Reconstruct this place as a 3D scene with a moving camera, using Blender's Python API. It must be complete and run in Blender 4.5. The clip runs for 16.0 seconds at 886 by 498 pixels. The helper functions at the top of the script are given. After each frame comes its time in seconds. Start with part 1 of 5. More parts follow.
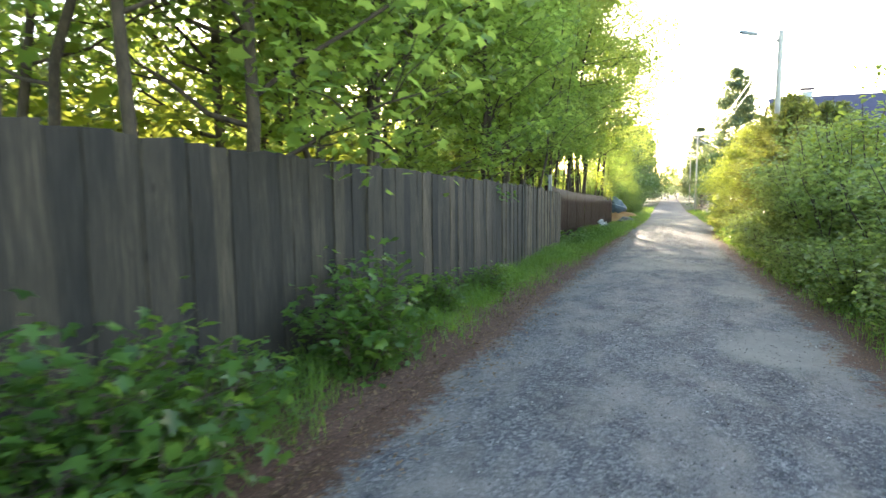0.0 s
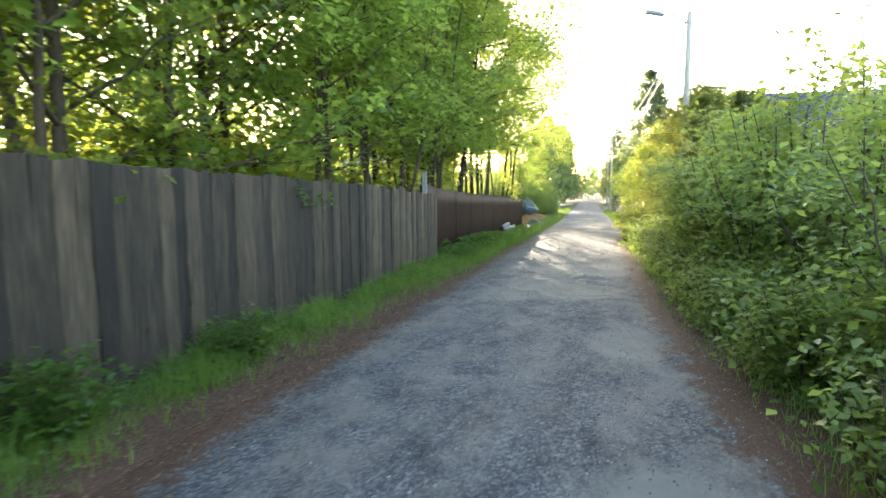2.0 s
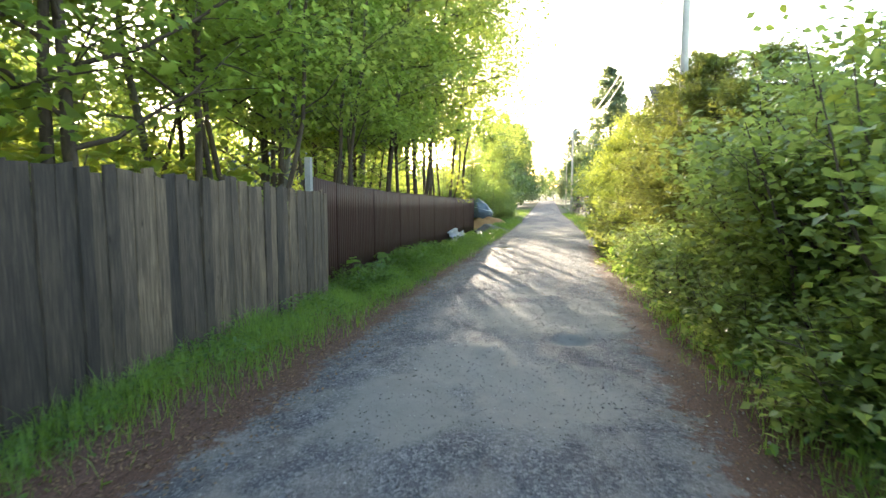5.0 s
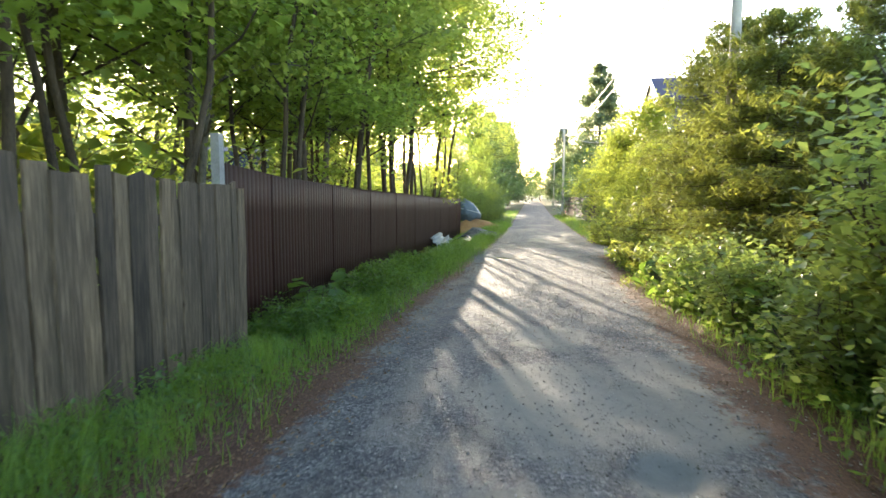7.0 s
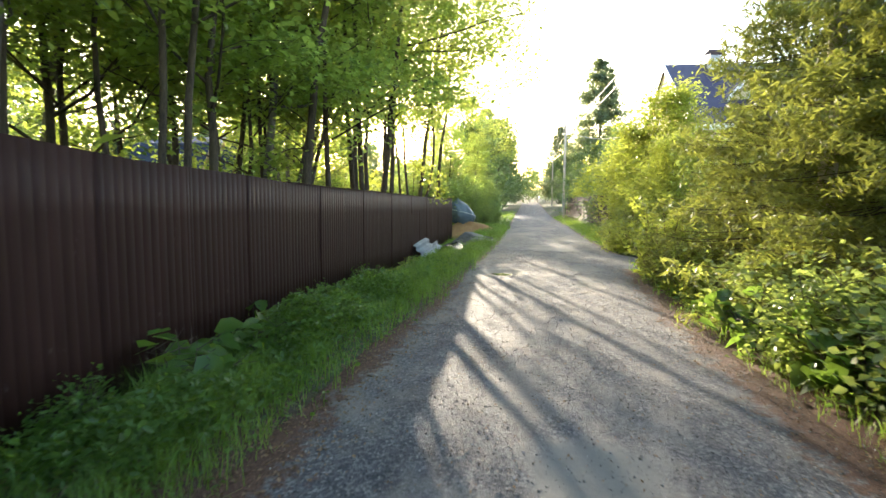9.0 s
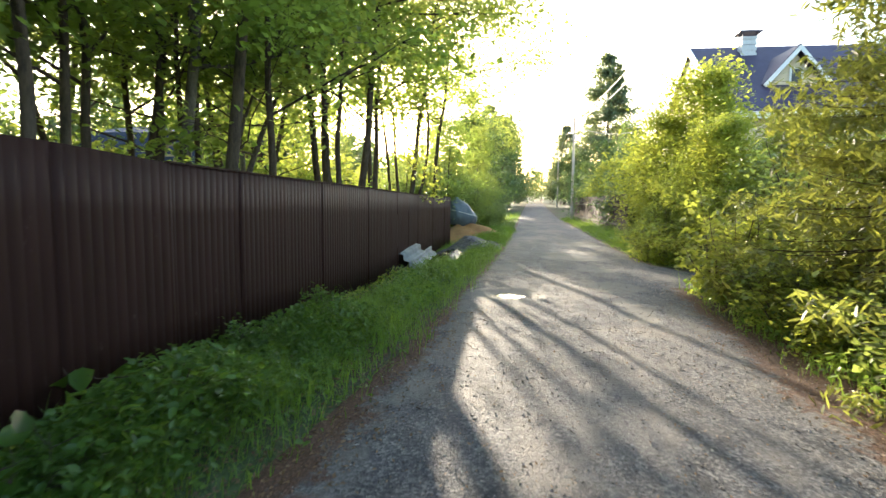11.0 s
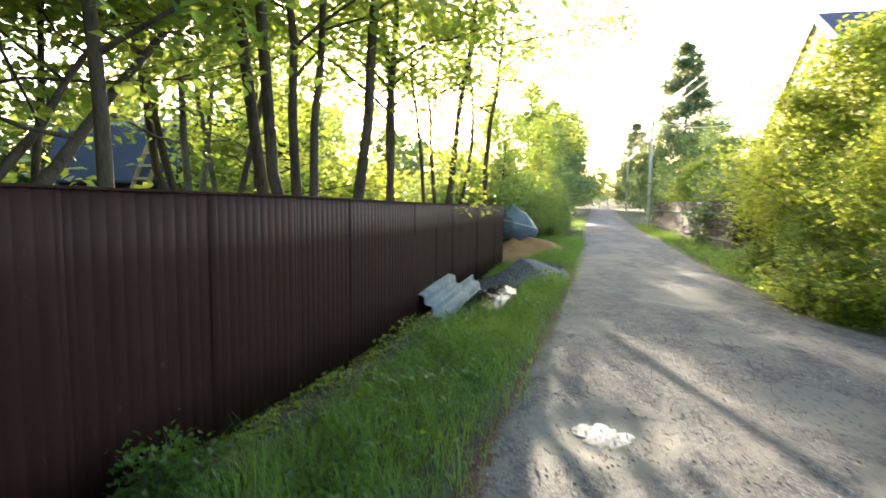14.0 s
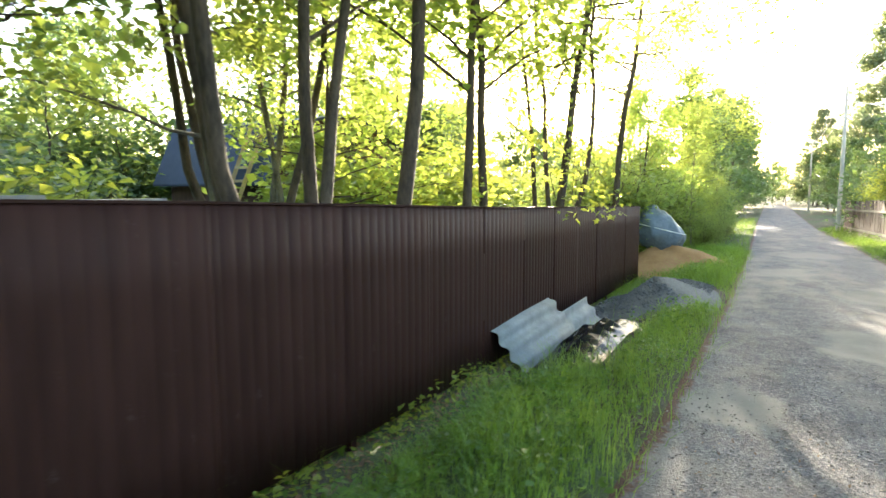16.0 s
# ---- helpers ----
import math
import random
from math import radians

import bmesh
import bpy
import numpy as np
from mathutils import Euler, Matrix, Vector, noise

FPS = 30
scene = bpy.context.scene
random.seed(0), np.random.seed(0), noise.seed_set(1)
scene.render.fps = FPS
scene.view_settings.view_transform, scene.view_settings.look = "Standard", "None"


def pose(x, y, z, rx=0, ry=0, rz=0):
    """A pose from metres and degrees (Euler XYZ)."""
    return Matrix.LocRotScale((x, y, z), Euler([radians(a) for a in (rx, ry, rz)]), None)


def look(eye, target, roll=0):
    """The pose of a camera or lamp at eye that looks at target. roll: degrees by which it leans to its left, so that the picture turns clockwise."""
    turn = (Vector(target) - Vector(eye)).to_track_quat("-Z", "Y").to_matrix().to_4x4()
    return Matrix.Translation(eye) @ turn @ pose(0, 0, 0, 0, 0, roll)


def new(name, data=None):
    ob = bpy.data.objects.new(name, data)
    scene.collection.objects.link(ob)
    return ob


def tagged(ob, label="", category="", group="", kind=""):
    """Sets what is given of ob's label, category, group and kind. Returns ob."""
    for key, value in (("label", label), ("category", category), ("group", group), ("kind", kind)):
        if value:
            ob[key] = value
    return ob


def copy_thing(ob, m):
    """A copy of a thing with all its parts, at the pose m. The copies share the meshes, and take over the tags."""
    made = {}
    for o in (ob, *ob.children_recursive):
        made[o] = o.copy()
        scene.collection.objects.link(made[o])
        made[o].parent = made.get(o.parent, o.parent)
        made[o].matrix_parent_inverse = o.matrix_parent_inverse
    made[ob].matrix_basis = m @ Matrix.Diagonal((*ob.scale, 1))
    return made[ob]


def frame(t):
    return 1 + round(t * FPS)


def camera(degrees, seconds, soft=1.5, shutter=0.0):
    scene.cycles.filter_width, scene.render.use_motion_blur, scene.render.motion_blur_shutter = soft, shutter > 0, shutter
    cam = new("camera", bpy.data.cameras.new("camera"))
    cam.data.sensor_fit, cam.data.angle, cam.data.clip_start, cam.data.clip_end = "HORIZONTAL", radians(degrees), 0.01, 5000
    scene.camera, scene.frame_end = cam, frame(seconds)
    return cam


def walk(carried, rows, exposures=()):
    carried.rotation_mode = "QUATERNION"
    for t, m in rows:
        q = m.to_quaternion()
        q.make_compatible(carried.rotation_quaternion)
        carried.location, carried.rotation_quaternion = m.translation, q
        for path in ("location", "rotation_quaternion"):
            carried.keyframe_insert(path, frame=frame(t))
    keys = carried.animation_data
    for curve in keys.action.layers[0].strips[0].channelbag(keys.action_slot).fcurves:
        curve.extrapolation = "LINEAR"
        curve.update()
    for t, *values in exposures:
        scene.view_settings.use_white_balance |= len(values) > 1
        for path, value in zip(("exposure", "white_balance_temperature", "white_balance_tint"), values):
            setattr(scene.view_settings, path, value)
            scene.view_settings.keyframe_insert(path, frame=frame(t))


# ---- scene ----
cam = camera(74.6, 16.0, soft=1.5, shutter=0.4)
METRES, EYE, TILT, LEAN, TURN = 24.0, 1.6, 0.0, 0.0, 21.2
ROWS = [
    (0.0, 0.0, 0.0, 0.0, -0.05, -6.06, 0.52),
    (0.5, 0.0212, 0.03, -0.0017, -0.23, -6.05, 0.54),
    (1.0, 0.0378, 0.0585, -0.0018, -0.74, -6.02, 0.51),
    (1.5, 0.0584, 0.0941, 0.0021, -2.32, -6.15, 0.37),
    (2.0, 0.0776, 0.1286, -0.0006, -6.9, -6.13, 0.29),
    (2.5, 0.0904, 0.1595, -0.0012, -8.6, -6.08, 0.12),
    (3.0, 0.1039, 0.1935, -0.0016, -9.67, -6.09, 0.13),
    (3.5, 0.1145, 0.225, -0.0023, -10.07, -6.06, 0.08),
    (4.0, 0.1256, 0.2585, -0.0033, -10.31, -6.06, 0.15),
    (6.5, 0.1587, 0.4074, -0.0075, -12.11, -5.97, -0.23),
    (7.0, 0.167, 0.4398, -0.0082, -12.46, -5.98, -0.27),
    (7.5, 0.1765, 0.4708, -0.0093, -12.63, -5.96, -0.31),
    (8.0, 0.1864, 0.5024, -0.0102, -12.79, -5.95, -0.33),
    (8.5, 0.1962, 0.5321, -0.0111, -12.86, -5.93, -0.4),
    (9.0, 0.2062, 0.5635, -0.0114, -12.82, -5.94, -0.44),
    (11.5, 0.2501, 0.7052, -0.0179, -12.52, -5.83, -0.57),
    (12.0, 0.2605, 0.7347, -0.0188, -12.76, -5.84, -0.53),
    (12.5, 0.2699, 0.7634, -0.0203, -12.85, -5.85, -0.7),
    (13.0, 0.2788, 0.7931, -0.0207, -12.8, -5.82, -0.65),
    (13.5, 0.2847, 0.8196, -0.0181, -11.52, -5.77, -0.73),
    (14.0, 0.2896, 0.8448, -0.0118, -6.55, -5.8, -0.65),
    (14.5, 0.2956, 0.8646, -0.0052, -0.53, -5.74, -0.67),
    (15.0, 0.3053, 0.8864, -0.005, 5.41, -5.8, -0.2),
    (15.5, 0.315, 0.9101, -0.0072, 7.85, -5.88, -0.05),
    (16.0, 0.3289, 0.9348, -0.0118, 8.07, -5.87, 0.11),
]
walk(cam, [(t, pose(0, 0, EYE, TILT, LEAN, TURN) @ pose(METRES * x, METRES * y, METRES * z, 90 + pitch, roll, yaw)) for t, x, y, z, yaw, pitch, roll in ROWS], exposures=[(0.0, 3.15), (4.0, 3.12), (7.0, 2.97), (9.0, 2.8), (11.5, 2.6), (13.0, 2.58), (14.0, 2.85), (14.5, 2.92), (15.1, 3.25), (16.0, 3.25)])

# ---- world and sun ----
SUN_AZ, SUN_EL = 18.2, 11.0     # degrees to the left of +y, degrees above the horizon
world = bpy.data.worlds.new("world")
scene.world = world
world.use_nodes = True
wn = world.node_tree.nodes
sky = wn.new("ShaderNodeTexSky")
sky.sky_type = 'NISHITA'
sky.sun_disc = False
sky.sun_elevation = radians(SUN_EL)
sky.sun_rotation = radians(-SUN_AZ)
sky.air_density, sky.dust_density, sky.ozone_density = 1.0, 1.5, 1.0
wn["Background"].inputs["Strength"].default_value = 0.15
world.node_tree.links.new(sky.outputs["Color"], wn["Background"].inputs["Color"])
sun_data = bpy.data.lights.new("sun", 'SUN')
sun_data.energy, sun_data.angle, sun_data.color = 3.6, radians(0.6), (1.0, 0.86, 0.66)
sun = new("sun", sun_data)
sun_way = Vector((-math.sin(radians(SUN_AZ)) * math.cos(radians(SUN_EL)), math.cos(radians(SUN_AZ)) * math.cos(radians(SUN_EL)), math.sin(radians(SUN_EL))))
sun.matrix_world = look(sun_way * 60, (0, 0, 0))


# ---- helpers of this scene ----
def np_mesh(name, verts, faces, smooth=False):
    """A mesh from arrays: verts (n, 3) and faces, one array (m, k) or several."""
    me = bpy.data.meshes.new(name)
    if not isinstance(faces, list) or not isinstance(faces[0], np.ndarray):
        faces = [faces]
    faces = [np.asarray(f, dtype=np.int32) for f in faces if len(f)]
    verts = np.asarray(verts, dtype=np.float32)
    me.vertices.add(len(verts))
    me.vertices.foreach_set("co", verts.ravel())
    loops = np.concatenate([f.ravel() for f in faces])
    sizes = np.concatenate([np.full(len(f), f.shape[1], dtype=np.int32) for f in faces])
    me.loops.add(len(loops))
    me.loops.foreach_set("vertex_index", loops)
    me.polygons.add(len(sizes))
    me.polygons.foreach_set("loop_start", np.concatenate([[0], np.cumsum(sizes)[:-1]]).astype(np.int32))
    if smooth:
        me.polygons.foreach_set("use_smooth", np.ones(len(sizes), dtype=bool))
    me.update(calc_edges=True)
    me.validate()
    return me


def bm_mesh(name, bm, smooth=False):
    me = bpy.data.meshes.new(name)
    bm.normal_update()
    bm.to_mesh(me)
    bm.free()
    if smooth:
        for p in me.polygons:
            p.use_smooth = True
    return me


def put(name, me, material, parent=None, label="", category="", group="", kind="", m=None):
    """Link a mesh as one object."""
    ob = new(name, me)
    if material is not None and not me.materials:
        me.materials.append(material)
    if parent is not None:
        ob.parent = parent
    if m is not None:
        ob.matrix_basis = m
    return tagged(ob, label, category, group, kind)


def part(name, bm, material, parent, label=""):
    me = bm_mesh(name, bm) if isinstance(bm, bmesh.types.BMesh) else bm
    return put(name, me, material, parent, label)


def box(bm, x0, y0, z0, x1, y1, z1, m=None):
    """A box into bm."""
    mid = Matrix.Translation(((x0 + x1) / 2, (y0 + y1) / 2, (z0 + z1) / 2)) @ Matrix.Diagonal((x1 - x0, y1 - y0, z1 - z0, 1))
    return bmesh.ops.create_cube(bm, size=1, matrix=(m @ mid) if m else mid)["verts"]


def beam(bm, a, b, w, h, up=(0, 0, 1)):
    """A straight bar of section w x h from a to b into bm."""
    a, b = Vector(a), Vector(b)
    d = (b - a).normalized()
    s = d.cross(Vector(up))
    s = s.normalized() if s.length > 1e-4 else Vector((1, 0, 0))
    u = s.cross(d)
    m = Matrix((s, d, u)).transposed().to_4x4()
    m.translation = (a + b) / 2
    return bmesh.ops.create_cube(bm, size=1, matrix=m @ Matrix.Diagonal((w, (b - a).length, h, 1)))["verts"]


def tube(points, radii, sides=7):
    """Vertices and quads of a tapered tube along points."""
    P = np.asarray(points, dtype=float)
    n = len(P)
    T = np.gradient(P, axis=0)
    T /= np.linalg.norm(T, axis=1, keepdims=True) + 1e-9
    ref = np.array((0.31, 0.95, 0.02)) if abs(T[0] @ np.array((0.31, 0.95, 0.02))) < 0.9 else np.array((1.0, 0, 0))
    A = np.cross(T, ref)
    A /= np.linalg.norm(A, axis=1, keepdims=True) + 1e-9
    B = np.cross(T, A)
    ang = np.linspace(0, 2 * np.pi, sides, endpoint=False)
    R = np.asarray(radii)[:, None, None]
    V = P[:, None] + R * (np.cos(ang)[None, :, None] * A[:, None] + np.sin(ang)[None, :, None] * B[:, None])
    i, j = np.meshgrid(np.arange(n - 1), np.arange(sides), indexing="ij")
    k = (j + 1) % sides
    F = np.stack([i * sides + j, i * sides + k, (i + 1) * sides + k, (i + 1) * sides + j], -1).reshape(-1, 4)
    return V.reshape(-1, 3), F


def joined(pieces):
    """One pair of arrays out of several (verts, faces)."""
    vs, fs, n = [], [], 0
    for v, f in pieces:
        vs.append(v)
        fs.append(np.asarray(f) + n)
        n += len(v)
    return np.concatenate(vs), np.concatenate(fs)


def leaf_cloud(rng, centres, size, droop=0.3, width=0.62, shape="ovate", spread=0.35, flat=0.75):
    """Folded leaves at centres: arrays of vertices and faces."""
    C = np.asarray(centres, dtype=float)
    n = len(C)
    ang = rng.uniform(0, 2 * np.pi, n)
    d = np.stack([np.cos(ang), np.sin(ang), rng.normal(-droop, 0.35, n)], -1)
    d /= np.linalg.norm(d, axis=1, keepdims=True)
    up = rng.normal(0, 1 - flat + 0.15, (n, 3)) + np.array((0, 0, 1.0))
    s = np.cross(d, up)
    s /= np.linalg.norm(s, axis=1, keepdims=True) + 1e-9
    u = np.cross(s, d)
    L = (size * rng.uniform(1 - spread, 1 + spread, n))[:, None]
    W = L * width * 0.5
    if shape == "diamond":
        V = np.stack([C - d * L * 0.5, C + s * W + u * L * 0.1, C + d * L * 0.5 - u * L * 0.06, C - s * W + u * L * 0.1], 1)
        b = np.arange(n)[:, None] * 4
        return V.reshape(-1, 3), np.concatenate([b + [0, 1, 2], b + [0, 2, 3]])
    if shape == "blade":
        V = np.stack([C - d * L * 0.5 - s * W * 0.4, C - d * L * 0.5 + s * W * 0.4, C + s * W, C + d * L * 0.5 - u * L * 0.1, C - s * W], 1)
        b = np.arange(n)[:, None] * 5
        return V.reshape(-1, 3), np.concatenate([b + [0, 1, 2], b + [0, 2, 4], b + [4, 2, 3]])
    if shape == "palm":
        half = ((-0.36, 0.62, 0.03), (-0.13, 0.40, 0.05), (0.12, 0.98, 0.02), (0.15, 0.40, 0.05))
        row = [C - d * L * 0.45] + [C + d * L * a + s * W * b + u * L * c for a, b, c in half] + [C + d * L * 0.5 - u * L * 0.1]
        row += [C + d * L * a - s * W * b + u * L * c for a, b, c in half[::-1]]
        b = np.arange(n)[:, None] * 10
        return np.stack(row, 1).reshape(-1, 3), np.concatenate([b + [0, 1, 2, 3, 4, 5], b + [0, 5, 6, 7, 8, 9]])
    V = np.stack([C - d * L * 0.5, C - d * L * 0.2 + s * W * 0.95 + u * L * 0.1, C + d * L * 0.18 + s * W * 0.8 + u * L * 0.07,
                  C + d * L * 0.5 - u * L * 0.1, C + d * L * 0.18 - s * W * 0.8 + u * L * 0.07, C - d * L * 0.2 - s * W * 0.95 + u * L * 0.1], 1)
    b = np.arange(n)[:, None] * 6
    return V.reshape(-1, 3), np.concatenate([b + [0, 1, 2, 3], b + [0, 3, 4, 5]])


def bent(rng, a, b, n, wob):
    """A wavering line from a to b."""
    t = np.linspace(0, 1, n)[:, None]
    P = np.asarray(a)[None] * (1 - t) + np.asarray(b)[None] * t
    w = np.cumsum(rng.normal(0, wob, (n, 3)), axis=0)
    w -= t * w[-1] * 0.6
    w[0] = 0
    return P + w


# ---- the lie of the land ----
LAND_Y = [-40, 0, 10, 20, 26, 35, 64, 120, 400]
LAND_Z = [0.6, 0.2, 0.03, -0.2, -0.22, -0.4, -1.0, -1.3, -1.3]
LEFT_Y = [-40, 0, 20, 22, 25, 28, 33, 45, 70, 400]
LEFT_X = [-1.85, -1.8, -1.85, -1.65, -1.5, -1.4, -1.3, -1.3, -1.5, -1.6]
RIGHT_Y = [-40, 0, 8, 12, 20, 24, 26.3, 27.3, 28.8, 29.8, 34, 45, 70, 400]
RIGHT_X = [1.9, 1.9, 1.85, 1.7, 1.75, 1.75, 1.85, 2.9, 2.9, 2.1, 1.9, 1.9, 1.7, 1.6]


def land(y):
    return np.interp(y, LAND_Y, LAND_Z)


def left_edge(y):
    return np.interp(y, LEFT_Y, LEFT_X)


def right_edge(y):
    return np.interp(y, RIGHT_Y, RIGHT_X)


def bump2(x, y, f, seed=0.0):
    """A cheap smooth waviness, -1 to 1."""
    return (np.sin(x * f * 1.7 + y * f * 0.9 + seed) + np.sin(x * f * 0.6 - y * f * 2.1 + seed * 2.3) + np.sin(x * f * 2.9 + y * f * 2.3 + seed * 1.7)) / 3


HOLES = [(-0.74, 25.2, 0.42, 0.05), (0.8, 26.08, 0.36, 0.03), (0.66, 14.3, 0.2, 0.075), (-0.3, 13.2, 0.5, 0.035), (0.35, 12.6, 0.55, 0.035), (0.1, 15.4, 0.6, 0.02), (0.9, 15.3, 0.45, 0.025), (-0.6, 12.2, 0.5, 0.025),
         (1.05, 16.2, 0.4, 0.03), (0.1, 17.3, 0.35, 0.03), (0.73, 24.8, 0.2, 0.02), (0.79, 24.4, 0.2, 0.02), (0.8, 24.0, 0.22, 0.02), (0.69, 28.35, 0.34, 0.03), (-0.95, 28.4, 0.3, 0.03), (0.3, 31.0, 0.5, 0.03), (0.9, 35.0, 0.6, 0.03),
         (-0.4, 38.0, 0.5, 0.03), (0.3, 43.0, 0.7, 0.03), (1.0, 9.4, 0.4, 0.025), (1.0, 6.0, 0.5, 0.03), (0.6, 30.5, 0.3, 0.03)]


def road_z(x, y):
    z = land(y) - 0.012 * x * x + 0.012 * bump2(x, y, 1.3) + 0.006 * bump2(x, y, 4.0, 2.0)
    for hx, hy, r, d in HOLES:
        z = z - d * np.exp(-(((x - hx) ** 2 + (y - hy) ** 2) / (r * r)) ** 2)
    return z


def ground_z(x, y):
    """The soil beside the road, dipping into a shallow ditch along the fences."""
    e0, e1 = left_edge(y), right_edge(y)
    off = np.where(x < e0, e0 - x, np.where(x > e1, x - e1, 0.0))
    edge = land(y) - 0.012 * np.where(x < 0, e0 * e0, e1 * e1)
    dip = np.interp(y, [-40, 14, 18, 24, 28, 36, 42, 400], [0.03, 0.03, 0.1, 0.24, 0.32, 0.3, 0.05, 0.0])
    prof = np.interp(off, [0, 0.3, 0.8, 1.5, 2.4, 6.0], [0.0, 0.02, 0.0, -1.0, -1.0, -0.4])
    left = np.where(prof < -0.03, prof * dip, prof)
    right = np.interp(off, [0, 0.4, 1.2, 6], [0.0, 0.04, 0.12, 0.25])
    inside = (x >= e0) & (x <= e1)
    z = edge + np.where(x < 0, left, right) + np.where(off > 0.1, 0.03 * bump2(x, y, 0.9, 1.0), 0)
    depth = np.minimum(x - e0, e1 - x)
    return np.where(inside, road_z(x, y) - np.interp(depth, [0, 0.12, 0.3], [0.0, 0.02, 0.08]), z)


# ---- materials ----
def material(name):
    mt = bpy.data.materials.new(name)
    mt.use_nodes = True
    return mt, mt.node_tree.nodes, mt.node_tree.links, mt.node_tree.nodes["Principled BSDF"]


def noise_node(nt, lk, coord, scale, detail=4, rough=0.6, stretch=None):
    n = nt.new("ShaderNodeTexNoise")
    n.inputs["Scale"].default_value, n.inputs["Detail"].default_value, n.inputs["Roughness"].default_value = scale, detail, rough
    if stretch:
        mp = nt.new("ShaderNodeMapping")
        mp.inputs["Scale"].default_value = stretch
        lk.new(coord, mp.inputs["Vector"])
        coord = mp.outputs["Vector"]
    lk.new(coord, n.inputs["Vector"])
    return n.outputs["Fac"]


def ramp(nt, lk, fac, stops):
    r = nt.new("ShaderNodeValToRGB")
    while len(r.color_ramp.elements) < len(stops):
        r.color_ramp.elements.new(0.5)
    for e, (p, c) in zip(r.color_ramp.elements, stops):
        e.position, e.color = p, (*c, 1) if len(c) == 3 else c
    lk.new(fac, r.inputs["Fac"])
    return r.outputs["Color"]


def mixed(nt, lk, fac, a, b, mode='MIX'):
    m = nt.new("ShaderNodeMix")
    m.data_type, m.blend_type = 'RGBA', mode
    for sock, v in ((m.inputs[0], fac), (m.inputs[6], a), (m.inputs[7], b)):
        if isinstance(v, (int, float)):
            sock.default_value = v
        elif isinstance(v, tuple):
            sock.default_value = (*v, 1)
        else:
            lk.new(v, sock)
    return m.outputs[2]


def bumped(nt, lk, bsdf, height, strength, dist):
    b = nt.new("ShaderNodeBump")
    b.inputs["Strength"].default_value, b.inputs["Distance"].default_value = strength, dist
    lk.new(height, b.inputs["Height"])
    lk.new(b.outputs["Normal"], bsdf.inputs["Normal"])


def plain(name, dark, light, rough=0.8, scale=6.0, metal=0.0, bump=0.15, bdist=0.01, stretch=None, fine=60.0, per_object=0.0):
    """A worn surface: two tones over two scales of noise, with relief."""
    mt, nt, lk, p = material(name)
    co = nt.new("ShaderNodeTexCoord").outputs["Object"]
    a, b = noise_node(nt, lk, co, scale, 5, 0.6, stretch), noise_node(nt, lk, co, fine, 3, 0.6, stretch)
    both = mixed(nt, lk, 0.4, a, b)
    col = ramp(nt, lk, both, [(0.32, dark), (0.68, light)])
    if per_object:
        info = nt.new("ShaderNodeObjectInfo").outputs["Random"]
        lo, hi = 1 - per_object, 1 + per_object * 0.6
        col = mixed(nt, lk, 1.0, col, ramp(nt, lk, info, [(0, (lo, lo, lo)), (1, (hi, hi, hi * 0.97))]), 'MULTIPLY')
    lk.new(col, p.inputs["Base Color"])
    p.inputs["Roughness"].default_value, p.inputs["Metallic"].default_value = rough, metal
    bumped(nt, lk, p, both, bump, bdist)
    return mt


def leaf_material(name, dark, light, glow, gloss=0.45, through_it=0.5):
    """A leaf: diffuse and glossy on top, light through from behind; each leaf its own tone."""
    mt, nt, lk, p = material(name)
    geo = nt.new("ShaderNodeNewGeometry")
    tone = geo.outputs["Random Per Island"]
    co = nt.new("ShaderNodeTexCoord").outputs["Object"]
    clump = noise_node(nt, lk, co, 1.1, 2)
    both = mixed(nt, lk, 0.5, tone, clump)
    col = ramp(nt, lk, both, [(0.2, dark), (0.8, light)])
    lk.new(col, p.inputs["Base Color"])
    p.inputs["Roughness"].default_value = gloss
    p.inputs["Specular IOR Level"].default_value = 0.5
    tr = nt.new("ShaderNodeBsdfTranslucent")
    lk.new(ramp(nt, lk, both, [(0.2, tuple(c * 0.7 for c in glow)), (0.8, glow)]), tr.inputs["Color"])
    mx = nt.new("ShaderNodeMixShader")
    mx.inputs[0].default_value = through_it
    lk.new(p.outputs[0], mx.inputs[1])
    lk.new(tr.outputs[0], mx.inputs[2])
    lk.new(mx.outputs[0], nt["Material Output"].inputs["Surface"])
    return mt


LEAF_MAPLE = leaf_material("maple_leaf", (0.056, 0.125, 0.030), (0.135, 0.24, 0.055), (0.56, 0.70, 0.12), 0.42, 0.6)
LEAF_BIRCH = leaf_material("birch_leaf", (0.066, 0.12, 0.028), (0.16, 0.225, 0.05), (0.58, 0.66, 0.12), 0.42, 0.6)
LEAF_BUSH = leaf_material("bush_leaf", (0.11, 0.17, 0.050), (0.23, 0.31, 0.09), (0.48, 0.58, 0.12), 0.4, 0.55)
LEAF_YELLOW = leaf_material("sunny_leaf", (0.11, 0.17, 0.028), (0.21, 0.28, 0.045), (0.58, 0.63, 0.09), 0.42, 0.55)
LEAF_WEED = leaf_material("weed_leaf", (0.036, 0.085, 0.018), (0.11, 0.21, 0.040), (0.25, 0.40, 0.05), 0.4)
GRASS = leaf_material("grass_blade", (0.07, 0.15, 0.026), (0.17, 0.30, 0.055), (0.38, 0.56, 0.07), 0.5)
NEEDLES = leaf_material("spruce_needles", (0.06, 0.085, 0.028), (0.16, 0.19, 0.055), (0.44, 0.47, 0.08), 0.5, 0.45)
